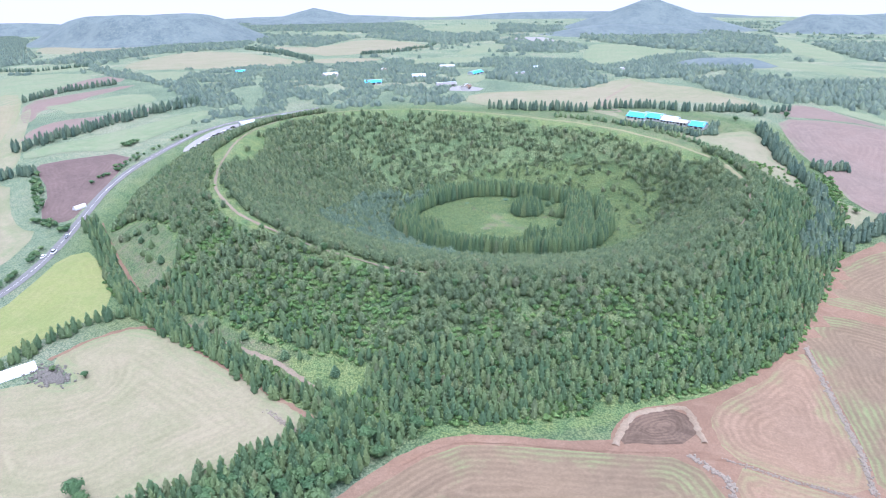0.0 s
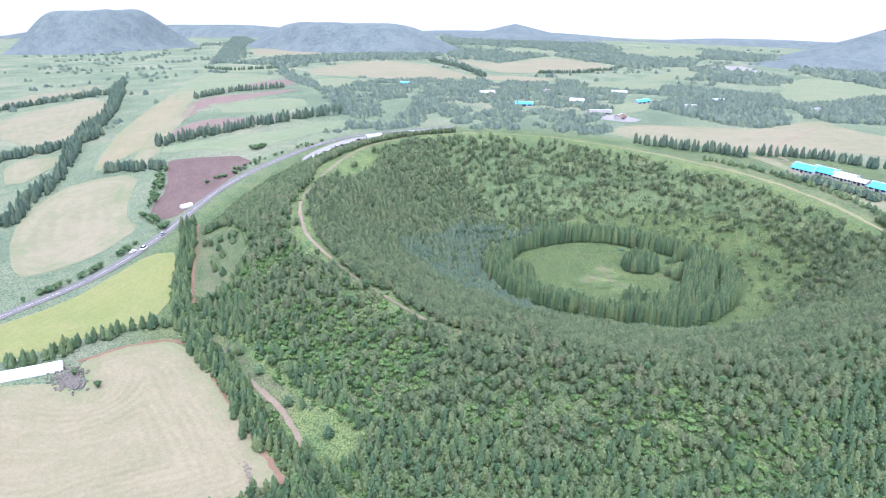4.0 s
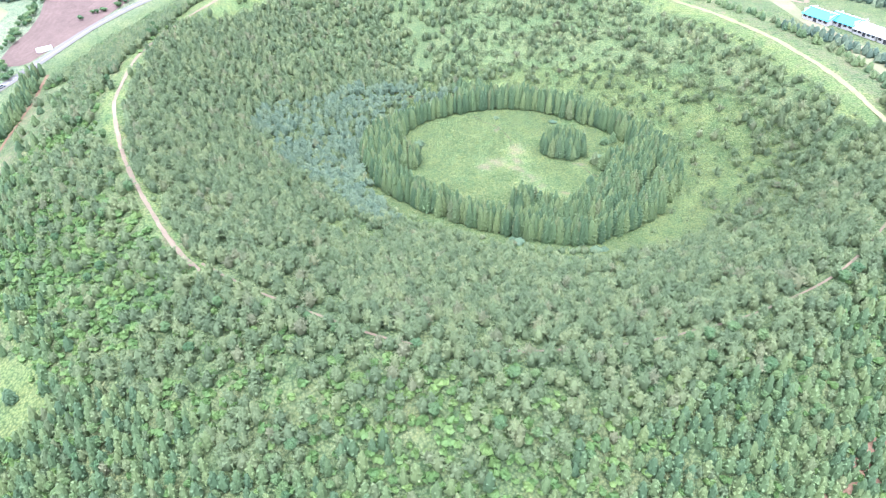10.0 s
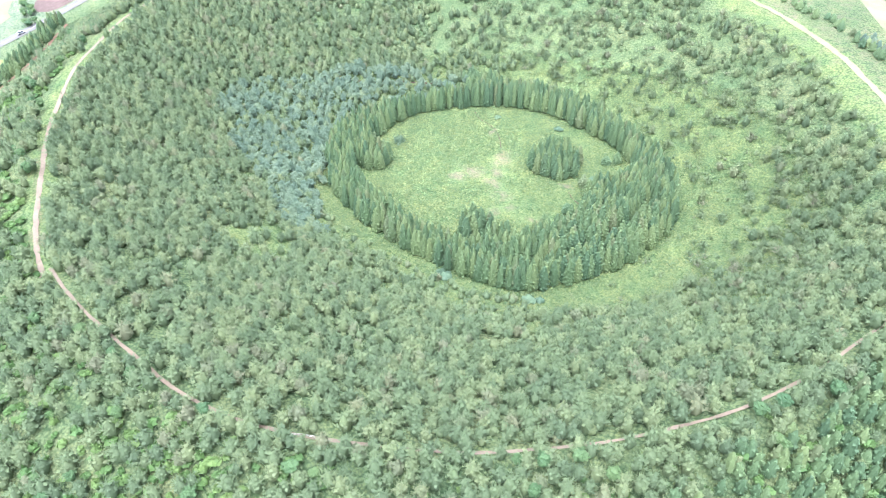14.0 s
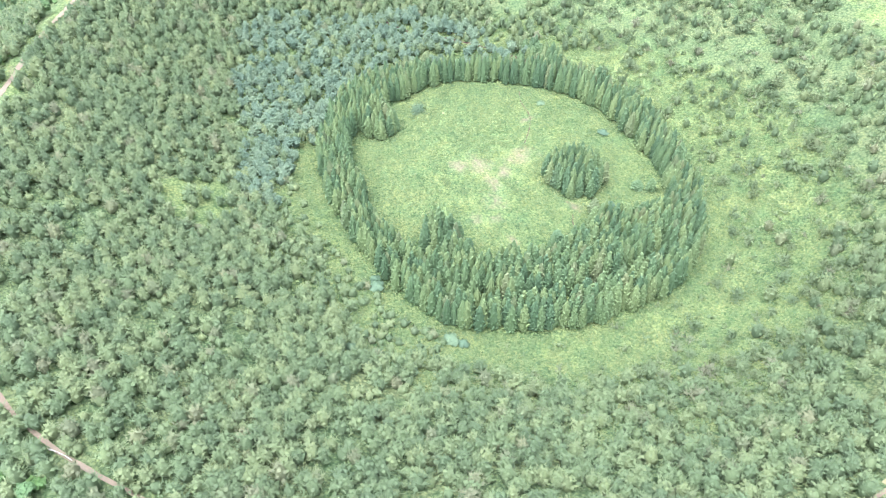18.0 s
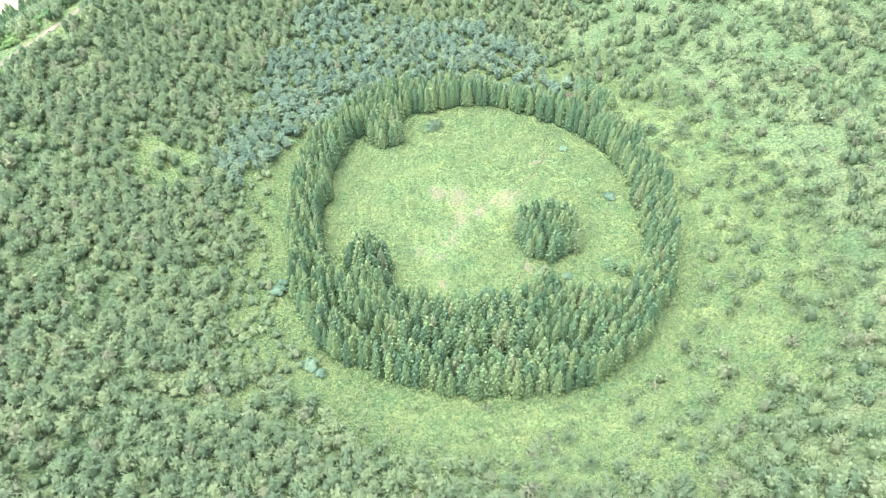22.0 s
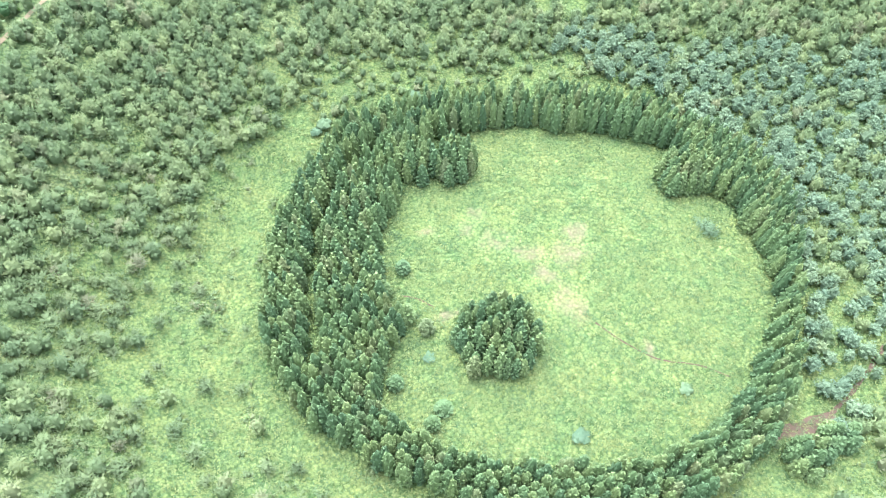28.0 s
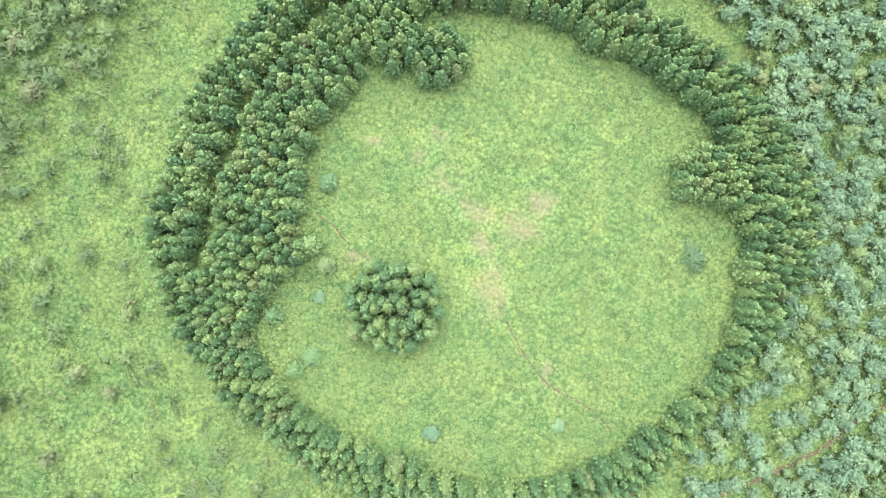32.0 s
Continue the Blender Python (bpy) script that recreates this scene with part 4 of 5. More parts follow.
# clumps and single cedars inside the ring
inner = []
for cx, cy, rad, gap, hh in ((64.5, 446.5, 9.9, 2.45, 1.15), (9, 488.5, 4.6, 2.4, 0.9), (0, 487, 3.6, 2.4, 0.75), (61, 392.5, 6.0, 2.5, 1.2), (71, 391, 5.5, 2.4, 1.15), (2, 411, 6.6, 2.5, 1.15)):
    q = scatter(int(cx) + 7, cx - rad, cx + rad, cy - rad, cy + rad, gap)
    q = q[np.hypot(q[:, 0] - cx, q[:, 1] - cy) < rad]
    rw = rows_of(q, rng, (0.9, 1.15), (0.85, 1.05))
    rw[:, 4] *= hh * (1.05 - 0.32 * (np.hypot(q[:, 0] - cx, q[:, 1] - cy) / rad) ** 2)
    inner.append(rw)
for x, y, w, h in ((80.7, 460, 1.3, 0.38), (82, 422, 1.2, 0.42), (88, 428, 1.2, 0.7), (84, 436, 1.3, 0.75), (80, 440, 1.2, 0.6), (90, 452, 1.2, 0.5), (84, 463, 1.1, 0.5), (-9, 430, 1.3, 0.95), (-10, 437, 1.3, 1.0), (93, 447, 1.2, 0.6)):
    inner.append(np.array([(x, y, float(height(x, y)), w, h, int(x))]))
inner = np.concatenate(inner)
single_trees("cedar", CEDAR_KINDS, inner, "cedar of a small clump in the crater meadow", "tree", "cedars inside the ring")

lone = np.array([(x, y, float(height(x, y)), 1.15, h, x) for x, y, h in LONE])
single_trees("cedar", CEDAR_KINDS, lone, "single dark conifer in a rough meadow", "tree", "single conifers")
# the hill's own cover
p = scatter(3, CX - 275, CX + 275, CY - 260, CY + 290, 3.2)
x, y = p[:, 0], p[:, 1]
r, a = np.hypot(x - CX, y - CY), np.degrees(np.arctan2(y - CY, x - CX)) % 360
rim, base, flat = ring(a, RIM_A, RIM_R), ring(a, BASE_A, BASE_R), ring(a, FLAT_A, FLAT_R)
s_in, s_out = (r - flat) / (rim - flat), (r - rim) / (base - rim)
u = rng.uniform(0, 1, len(p))
patch = clumps(x, y, 55, 4)
# how closely trees stand on the inner slope, by the angle round the crater
COVER_A = [0, 20, 50, 95, 115, 140, 165, 200, 330, 345]
COVER_LOW = [0.18, 0.18, 0.20, 0.20, 0.24, 0.40, 0.80, 0.97, 0.97, 0.34]
COVER_HIGH = [0.8, 0.44, 0.30, 0.27, 0.30, 0.48, 0.88, 0.98, 0.98, 0.95]
low, high = ring(a, COVER_A, COVER_LOW), ring(a, COVER_A, COVER_HIGH)
dens = low + (high - low) * ease((s_in - 0.25) / 0.4)
dens = dens * (0.55 + 0.75 * patch) * ease((r - flat + 6 - 10 * patch) / 8)
dens = np.where((a > 165) & (a < 228), np.maximum(dens, 0.9), dens)
off = from_line(x, y, RING_OUT + RING_OUT[:1])
dens *= np.where((a > 138) & (a < 226), ease((off - 0.5) / 3), ease((off - 2 - 7 * patch - 5 * ease((a - 236) / 12) - 4 * ease((a - 280) / 12)) / 6))
dens = np.where(s_in > 1, 0.97, dens)
dens = np.where((s_out > 0) & ((a > 195) & (a < 255)), 0.6 + 0.4 * clumps(x, y, 40, 9), dens)
dens = np.where((s_out > 0.1) & ((a >= 255) & (a < 290)), 0.62 + 0.4 * clumps(x, y, 35, 19), dens)
dens[inside(x, y, RING_OUT) | (s_out > 1.0)] = 0
dens[(r - rim < 4 + 2 * patch) & (rim - r < 4 + 2 * patch + 6 * ease((a - 35) / 30) * ease((160 - a) / 25)) & (a > 8) & (a < 170)] = 0
dens[(r - rim > -5 - 3 * patch) & (a > 14) & (a < 125)] = 0
dens[(r - rim > 15) & (a > 352)] = 0
dens[(r - rim > 14 + 3 * np.sin(a / 3)) & (a < 118)] = 0
dens[from_line(x, y, RIM_W) < np.where(y > 400, 3.4, 2.4) + 4.5 * ((y > 458) & (y < 520)) * patch] = 0
dens[from_line(x, y, RIM_E) < 2.6] = 0
dens[from_line(x, y, NW_PATH) < 1.3] = 0
dens[from_line(x, y, ROAD) < 9] = 0
dens[from_line(x, y, RIM_S) < np.where(patch > 0.35, 1.5, 0.5)] = 0
for g in GLADES:
    dens[inside(x, y, g) | (from_line(x, y, g + g[:1]) < 1.0)] *= 0.24 if g is GLADES[2] else 0.05
THIN = ((88, 252, 20, 0.4), (58, 258, 12, 0.45), (-45, 275, 26, 0.2), (-22, 262, 14, 0.3), (-78, 292, 16, 0.3), (118, 262, 12, 0.6), (-110, 330, 15, 0.5), (20, 250, 10, 0.55))
for gx, gy, gr, left in THIN:
    dens *= 1 - (1 - left) * np.exp(-((x - gx) ** 2 + (y - gy) ** 2) / gr ** 2)
live = u < dens
GROVE = [(-63, 391), (-66, 410), (-58, 428), (-46, 460), (-24, 478), (0, 486), (0, 440), (-4, 400), (22, 372), (24, 356), (12, 352), (-13, 366), (-40, 376)]
blue = inside(x, y, GROVE) & (dens > 0) & (rng.uniform(0, 1, len(p)) < 0.62 + 0.45 * patch)
FOOT_A, FOOT_S = [205, 222, 250, 270, 285, 296, 312, 350], [0.6, 0.62, 0.66, 0.6, 0.52, 0.42, 0.28, 0.2]
foot = (s_out > np.interp(a, FOOT_A, FOOT_S) - 0.16 * patch) & (a > 205) & (a < 350)
live &= ~foot
broad = live & ~blue & (s_out > 0) & (rng.uniform(0, 1, len(p)) < 0.08)
open_low = live & (s_in < 0.6) & ((a < 110) | (a > 335)) & ~blue
shrub = open_low & (rng.uniform(0, 1, len(p)) < 0.6)
pine = live & ~blue & ~broad & ~shrub
pr = rows_of(p[pine], rng, (0.88, 1.25), (0.85, 1.08), 8)
open_slope = ease((a[pine] - 10) / 30) * ease((125 - a[pine]) / 30)
pr[:, 3:5] *= (1 - 0.12 * open_slope)[:, None]
close = (pr[:, 0] > 78) & (pr[:, 1] > 300) & (pr[:, 1] < 425)
pr = pr[np.argsort(~close, kind="stable")]
single_trees("pine", PINE_KINDS, pr[:280], "bushy green pine on the inner crater slope", "tree", "pines of the crater slope")
rest = pr[280:]
back = (rest[:, 0] < -70) | (rest[:, 1] > 480)
forest("pine_wood", PINES_FAR, rest[back], PINE, "dense pine wood on the far side of the crater hill", "trees", soft=True)
forest("pine_wood", PINES, rest[~back], PINE, "dense grey-green pine wood over the crater hill", "trees", soft=True)
c = scatter(13, CX - 240, CX + 235, CY - 245, CY + 60, 2.75)
r2, a2 = np.hypot(c[:, 0] - CX, c[:, 1] - CY), np.degrees(np.arctan2(c[:, 1] - CY, c[:, 0] - CX)) % 360
out2 = (r2 - ring(a2, RIM_A, RIM_R)) / (ring(a2, BASE_A, BASE_R) - ring(a2, RIM_A, RIM_R))
ok = (out2 > np.interp(a2, FOOT_A, FOOT_S) - 0.16 * clumps(c[:, 0], c[:, 1], 55, 4)) & (out2 < 1) & (a2 > 205) & (a2 < 350)
d2 = 0.72 + 0.3 * clumps(c[:, 0], c[:, 1], 38, 9)
for gx, gy, gr, left in THIN:
    d2 *= 1 - (1 - left) * np.exp(-((c[:, 0] - gx) ** 2 + (c[:, 1] - gy) ** 2) / gr ** 2)
for g in GLADES:
    d2[inside(c[:, 0], c[:, 1], g) | (from_line(c[:, 0], c[:, 1], g + g[:1]) < 1.2)] *= 0.02
c = c[ok & (rng.uniform(0, 1, len(c)) < d2)]
sort = rng.uniform(0, 1, len(c)) + 0.5 * (clumps(c[:, 0], c[:, 1], 30, 41) - 0.5)
forest("cedar_wood", CEDARS_FAR, rows_of(c[sort < 0.8], rng, (0.8, 1.2), (0.75, 1.15), 8), CEDAR, "dark cedar wood on the hill foot", "trees")
forest("mixed_wood", PINES[:4], rows_of(c[(sort >= 0.8) & (sort < 0.95)], rng, (0.6, 0.85), (0.8, 1.15), 4), PINE, "pines standing between cedars on the hill foot", "trees", soft=True)
forest("foot_broadleaves", BROADS[:4], rows_of(c[sort >= 0.95], rng, (0.55, 0.9), (0.6, 0.95), 4), BROAD, "light green broadleaved trees on the hill foot", "trees")
forest("silver_leaved_wood", SILVERS, rows_of(p[blue], rng, (0.8, 1.3), (0.8, 1.1)), SILVER, "blue-green broadleaved grove beside the cedar ring", "trees")
forest("broadleaf_trees", BROADS, rows_of(p[broad], rng, (0.7, 1.1), (0.6, 0.9)), BROAD, "bright green broadleaved trees among pines", "trees")
sr = rows_of(p[shrub], rng, (0.7, 1.5), (0.7, 1.35))
SHRUB_KINDS = [mesh_data("shrub", c, SHRUB, True) for c in SHRUBS]


def single_shrubs(name, kinds, places, label, group):
    for x, y, z, w, h, k in places:
        ob = tagged(new(name, kinds[int(k) % len(kinds)]), label, "shrub", group)
        ob.matrix_basis = Matrix.LocRotScale((x, y, z - 0.1), Euler((0, 0, (x * 37 + y * 91) % 6.283)), (w, w, h))


sr = sr[np.argsort(np.hypot(sr[:, 0] - 125, sr[:, 1] - 440))]
single_shrubs("shrub", SHRUB_KINDS, sr[:220], "grey-green shrub in the crater meadow", "meadow shrubs")
if len(sr) > 220:
    forest("shrubs", SHRUBS, sr[220:], SHRUB, "scattered shrubs on the open crater slope", "shrubs", soft=True)
g2 = np.random.default_rng(21)
q = g2.uniform((-30, 360), (200, 590), (8000, 2))
r2, a2 = np.hypot(q[:, 0] - CX, q[:, 1] - CY), np.degrees(np.arctan2(q[:, 1] - CY, q[:, 0] - CX)) % 360
ok = ((a2 < 125) | (a2 > 318)) & (r2 < ring(a2, RIM_A, RIM_R) - 4) & ~inside(q[:, 0], q[:, 1], RING_OUT)
far_out = np.clip((r2 - ring(a2, FLAT_A, FLAT_R) + 14) / 60, 0.06, 1)
ok &= g2.uniform(0, 1, len(q)) < 1.0 * far_out * (0.25 + 0.75 * clumps(q[:, 0], q[:, 1], 26, 12))
forest("low_shrubs", LOW_SHRUBS, rows_of(q[ok], g2, (0.5, 1.35), (0.6, 1.3)), SHRUB, "low fuzzy grey-green shrubs over the open slope", "shrubs", soft=True)
# undergrowth that fills the gaps of the outer wood
q = scatter(8, CX - 270, CX + 240, CY - 240, CY + 20, 3.0)
r2, a2 = np.hypot(q[:, 0] - CX, q[:, 1] - CY), np.degrees(np.arctan2(q[:, 1] - CY, q[:, 0] - CX)) % 360
ok = (r2 > ring(a2, RIM_A, RIM_R) + 3) & (r2 < ring(a2, BASE_A, BASE_R) + 2)
light = np.full(len(q), 0.22)
for gx, gy, gr, left in THIN:
    light += 0.9 * np.exp(-((q[:, 0] - gx) ** 2 + (q[:, 1] - gy) ** 2) / (gr * 1.15) ** 2)
light += 0.7 * ((ring(a2, BASE_A, BASE_R) - r2) < 7)
light[(q[:, 0] > 58) & (q[:, 0] < 97) & (q[:, 1] < 222)] = 0
ok &= rng.uniform(0, 1, len(q)) < light
for g in GLADES:
    ok &= ~inside(q[:, 0], q[:, 1], g)
forest("undergrowth", [round_crown(140 + s, 2.2, 1.8, 3, 16, 0.85, 0.05) for s in range(4)], rows_of(q[ok], rng, (0.5, 1.1), (0.5, 1.2)), BRIGHT, "bright green undergrowth between the trees", "undergrowth")
q = scatter(9, CX - 160, CX + 190, CY - 175, CY + 175, 3.3)
r2, a2 = np.hypot(q[:, 0] - CX, q[:, 1] - CY), np.degrees(np.arctan2(q[:, 1] - CY, q[:, 0] - CX)) % 360
ok = (r2 < ring(a2, RIM_A, RIM_R) - 4) & (r2 > ring(a2, FLAT_A, FLAT_R) + 14) & (rng.uniform(0, 1, len(q)) < 0.6) & (a2 > 135) & (a2 < 345) & ~inside(q[:, 0], q[:, 1], RING_OUT)
for g in GLADES:
    ok &= ~(inside(q[:, 0], q[:, 1], g) | (from_line(q[:, 0], q[:, 1], g + g[:1]) < 1.5))
forest("young_pines", [pine_crown(145 + s, 2.4, 1.7, 22, 0.7, 0.34, 4) for s in range(4)], rows_of(q[ok], rng, (0.8, 1.3), (0.8, 1.3), 4), PINE, "low young pines between the pines of the crater", "trees", soft=True)

# bushes one can tell apart
BUSH_SILVER = [mesh_data("bush", round_crown(160 + s, 2.6, 2.2, 9, 260, 0.24, 0.05, 0.7), BUSH, True) for s in range(3)]
for bx, by, bw, bh in ( (67, 366, 1.1, 1.0), (64, 367, 0.8, 0.8), (94, 371, 1.1, 0.9), (97, 373, 0.8, 0.7), (85, 347, 0.9, 0.9), (89, 441, 1.1, 0.6), (53, 473, 1.0, 0.6), (26, 468, 0.8, 0.5), (81, 447, 0.8, 0.4)):
    ob = tagged(new("bush", BUSH_SILVER[int(bx) % 3]), "rounded blue-green bush in the meadow by the cedars", "bush", "silver bushes")
    ob.matrix_basis = Matrix.LocRotScale((bx, by, float(height(bx, by)) - 0.1), Euler((0, 0, bx)), (bw, bw, bh))

wide = tagged(new("bush", mesh_data("bush", pine_crown(165, 2.2, 3.6, 700, 0.6, 0.26, 26, (0.1, 0.16), 0.55), BUSH, True)), "broad low blue-green bush spread over the meadow edge", "bush", "silver bushes")
wide.matrix_basis = Matrix.LocRotScale((1.5, 428, float(height(1.5, 428)) - 0.1), Euler((0, 0, 0.4)), (0.85, 1.05, 1.0))

# meadow growth on the crater floor and its edge
q = rng.uniform((-40, 340), (165, 520), (50000, 2))
r2, a2 = np.hypot(q[:, 0] - CX, q[:, 1] - CY), np.degrees(np.arctan2(q[:, 1] - CY, q[:, 0] - CX)) % 360
ok = (r2 < ring(a2, FLAT_A, FLAT_R) + 36) & ~(inside(q[:, 0], q[:, 1], RING_OUT) & ~inside(q[:, 0], q[:, 1], RING_IN))
bare = np.zeros(len(q))
for px, py, sx, sy in BARE:
    bare = np.maximum(bare, np.exp(-((q[:, 0] - px) / sx) ** 2 - ((q[:, 1] - py) / sy) ** 2))
q = q[ok & (rng.uniform(0, 1, len(q)) > bare * 1.3)]


def tussock(seed):
    g = np.random.default_rng(seed)
    n = 7
    th, d = g.uniform(0, 6.28, n), g.uniform(0.05, 0.6, n)
    p = np.stack([d * np.cos(th), d * np.sin(th), g.uniform(0.15, 0.5, n)], 1)
    return tufts(g, p, np.stack([np.cos(th) * 0.5, np.sin(th) * 0.5, np.ones(n) * 1.6], 1), 0.17, 0.4)


forest("meadow_growth", [tussock(s) for s in range(5)], rows_of(q, rng, (0.7, 1.6), (0.6, 1.5), 5), BLADES, "rank yellow-green meadow growth on the crater floor", "grass", soft=True)

# trees that stand alone in the fields
FIELD_KINDS = [(mesh_data("trunk", limbed(180 + s, trunk_shape(180 + s, 4.6, 0.28), 6.5, 2.6, 0.35), BARK), mesh_data("crown", round_crown(185 + s, 6.5, 2.8, 8, 330, 0.36), BROAD)) for s in range(3)]
field_trees = np.array([(x, y, float(height(x, y)), w, h, x) for x, y, w, h in ((-112, 178, 1.25, 1.1), (-108, 174, 1.0, 0.9), (259, 403, 0.9, 0.6), (235, 383, 0.7, 0.7), (-139, 247, 0.6, 0.5), (-154, 252, 0.5, 0.5), (293, 574, 1.0, 0.9), (241, 550, 0.9, 0.7), (186, 233, 0.8, 0.5), (192, 238, 0.6, 0.4), (181, 222, 0.6, 0.4), (190, 226, 0.9, 0.5), (269, 579, 1.0, 0.8))])
single_trees("tree", FIELD_KINDS, field_trees, "round leafy tree standing alone at a field edge", "tree", "field trees")

# ---- belts, hedges and woods of the plain ----
BELTS = [
    ([(-183, 250), (-175, 257), (-166, 281), (-149, 300), (-131, 298)], 3.5, 1, 0.85),
    ([(-128, 296), (-94, 264), (-65, 238), (-39, 221)], 6, 1, 0.95),
    ([(-206, 409), (-190, 385), (-171, 348), (-143, 305)], 5, 1, 0.95),
    ([(-95, 165), (-83, 175), (-64, 187), (-48, 200), (-34, 214)], 8, 1, 0.95),
    ([(-274, 482), (-255, 450), (-242, 414), (-216, 402)], 3.5, 0, 0.7),
    ([(-226, 300), (-220, 334), (-219, 360), (-220, 381)], 2, 0, 0.6),
    ([(252, 525), (240, 462), (243, 419), (226, 379), (200, 344)], 6, 1, 1.0),
    ([(197, 338), (235, 367), (269, 387), (320, 415)], 6, 1, 0.9),
    ([(152, 541), (176, 523), (194, 507), (208, 512), (220, 536)], 3.5, 1, 0.6),
    ([(-319, 386), (-348, 466), (-446, 646), (-665, 940)], 8, 1, 1.0),
    ([(-421, 487), (-382, 522), (-386, 553)], 7, 1, 0.9),
    ([(-315, 476), (-279, 488)], 5, 1, 0.9),
    ([(-388, 1610), (-280, 1428), (-199, 1256)], 7, 1, 1),
    ([(-410, 735), (-405, 768), (-399, 793)], 4, 1, 0.9),
    ([(-397, 801), (-381, 822), (-364, 852)], 4, 1, 0.9),
    ([(-310, 535), (-285, 571), (-269, 609), (-253, 646), (-220, 688)], 6, 1, 1.1),
    ([(-42, 1528), (6, 1586), (19, 1693)], 4, 1, 0.8),
    ([(58, 643), (96, 626), (134, 603)], 5, 1, 1.1),
    ([(147, 610), (176, 607), (213, 581)], 5, 1, 1),
    ([(226, 584), (277, 602), (276, 579)], 5, 1, 0.9),
    ([(294, 598), (308, 606)], 4, 1, 0.8),
    ([(-124, 1400), (-73, 1453), (-35, 1495)], 5, 1, 0.9),
    ([(-706, 1216), (-626, 1171), (-562, 1239)], 4, 1, 0.8),
    ([(-226, 470), (-218, 502), (-203, 536), (-186, 570)], 4, 0, 0.55),
    ([(204, 440), (198, 465), (188, 490), (170, 520), (142, 548), (105, 578)], 4.0, 1, 0.5),
    ([(-620, 640), (-560, 800)], 6, 1, 0.9),
    ([(266, 462), (281, 464)], 6, 1, 0.8),
    ([(-167, 223), (-148, 186)], 2.5, 0, 0.6),
    ([(-232, 540), (-222, 548)], 5, 0, 0.6),
]
cones, rounds, near_cones = [], [], []
q = scatter(300, -95, 30, 160, 222, 3.1)
wedge = [(-83, 172), (-64, 184), (-48, 198), (-36, 216), (-4, 208), (-16, 192), (-30, 177), (-38, 165), (-60, 150)]
q = q[inside(q[:, 0], q[:, 1], wedge)]
half = rng.uniform(0, 1, len(q)) < 0.78
near_cones.append(rows_of(q[half], rng, (0.85, 1.2), (0.85, 1.3), 8))
rounds.append(rows_of(q[~half], rng, (0.8, 1.25), (0.7, 1.2)))
for k, (line, width, kind, tall) in enumerate(BELTS):
    xs, ys = [v[0] for v in line], [v[1] for v in line]
    gap = 3.2 if max(ys) < 560 else 4.6
    q = scatter(200 + k, min(xs) - width, max(xs) + width, min(ys) - width, max(ys) + width, gap)
    q = q[from_line(q[:, 0], q[:, 1], line) < width * (0.8 + 0.3 * np.sin(q[:, 0] * 0.3 + q[:, 1] * 0.2))]
    if not kind:
        q = q[clumps(q[:, 0], q[:, 1], 17, 50 + k) > 0.32]
    if k < 4 or k == 24:
        near_cones.append(rows_of(q, rng, (0.85, 1.25), (1.0 * tall, 1.4 * tall), 8))
    else:
        (cones if kind else rounds).append(rows_of(q, rng, (0.95, 1.4) if kind else (0.5, 0.85), (0.75 * tall, 1.05 * tall)))
forest("windbreak_cedars", CEDARS_FAR, np.concatenate(near_cones), CEDAR, "close rows of cedars round a stubble field", "trees")
forest("cedar_belts", BELT_CEDARS, np.concatenate(cones), BELT, "planted cedar windbreaks between fields", "trees")
forest("hedgerow_trees", HEDGE_TREES, np.concatenate(rounds), BROAD, "mixed dark green hedgerow trees", "trees")

woods, g3 = [], np.random.default_rng(77)


def wood(gap, tall, polygon, open_share=0.0):
    """Trees of a wood on the plain, standing gap metres apart; open_share of it is clearings."""
    xs, ys = [v[0] for v in polygon], [v[1] for v in polygon]
    gap *= 0.8
    q = scatter(400 + len(woods), min(xs), max(xs), min(ys), max(ys), gap)
    ok = inside(q[:, 0], q[:, 1], polygon) & (clumps(q[:, 0], q[:, 1], gap * 8, 33) >= open_share) & (from_line(q[:, 0], q[:, 1], ROAD) > 10)
    for land in LAND:
        ok &= ~inside(q[:, 0], q[:, 1], land)
    rw = rows_of(q[ok], g3, (0.75, 1.35), (0.7, 1.25), 6)
    rw[:, 3] *= gap / 4.6
    rw[:, 4] *= tall
    woods.append(rw)


wood(15, 1.3, [(-729, 1350), (-757, 1638), (-715, 1688), (-662, 1908), (-585, 2229), (-456, 1960), (-437, 1610), (-524, 1612), (-556, 1530), (-582, 1369), (-535, 1178), (-629, 1333)])
wood(9, 1, [(-557, 1217), (-471, 1099), (-359, 936), (-271, 816), (-229, 738), (-242, 732), (-308, 833), (-402, 953), (-502, 1112)])
wood(7.5, 0.8, [(-281, 791), (-314, 977), (-295, 1138), (-176, 1164), (-55, 1274), (38, 1124), (42, 725), (30, 665), (-20, 663), (-62, 665), (-101, 648), (-145, 612), (-181, 623), (-223, 662), (-242, 674), (-272, 737)], 0.46)
wood(10, 1, [(33, 1238), (142, 1267), (270, 1181), (225, 933), (124, 1104), (37, 1096)])
wood(9, 1.1, [(64, 833), (108, 1039), (156, 979), (204, 858), (191, 772), (172, 746), (143, 744), (91, 806)])
wood(9, 1.1, [(229, 981), (320, 1129), (385, 1225), (474, 1258), (409, 907), (373, 844), (368, 896), (295, 808), (237, 806), (222, 862)])
wood(9, 1.1, [(284, 769), (361, 827), (374, 786), (389, 740), (496, 771), (383, 584), (363, 616), (349, 638), (324, 639), (282, 722)])
wood(20, 1.6, [(393, 2093), (564, 2500), (718, 2644), (841, 2464), (885, 2109), (850, 1787), (637, 1258), (555, 1240), (476, 1380), (395, 1683)])
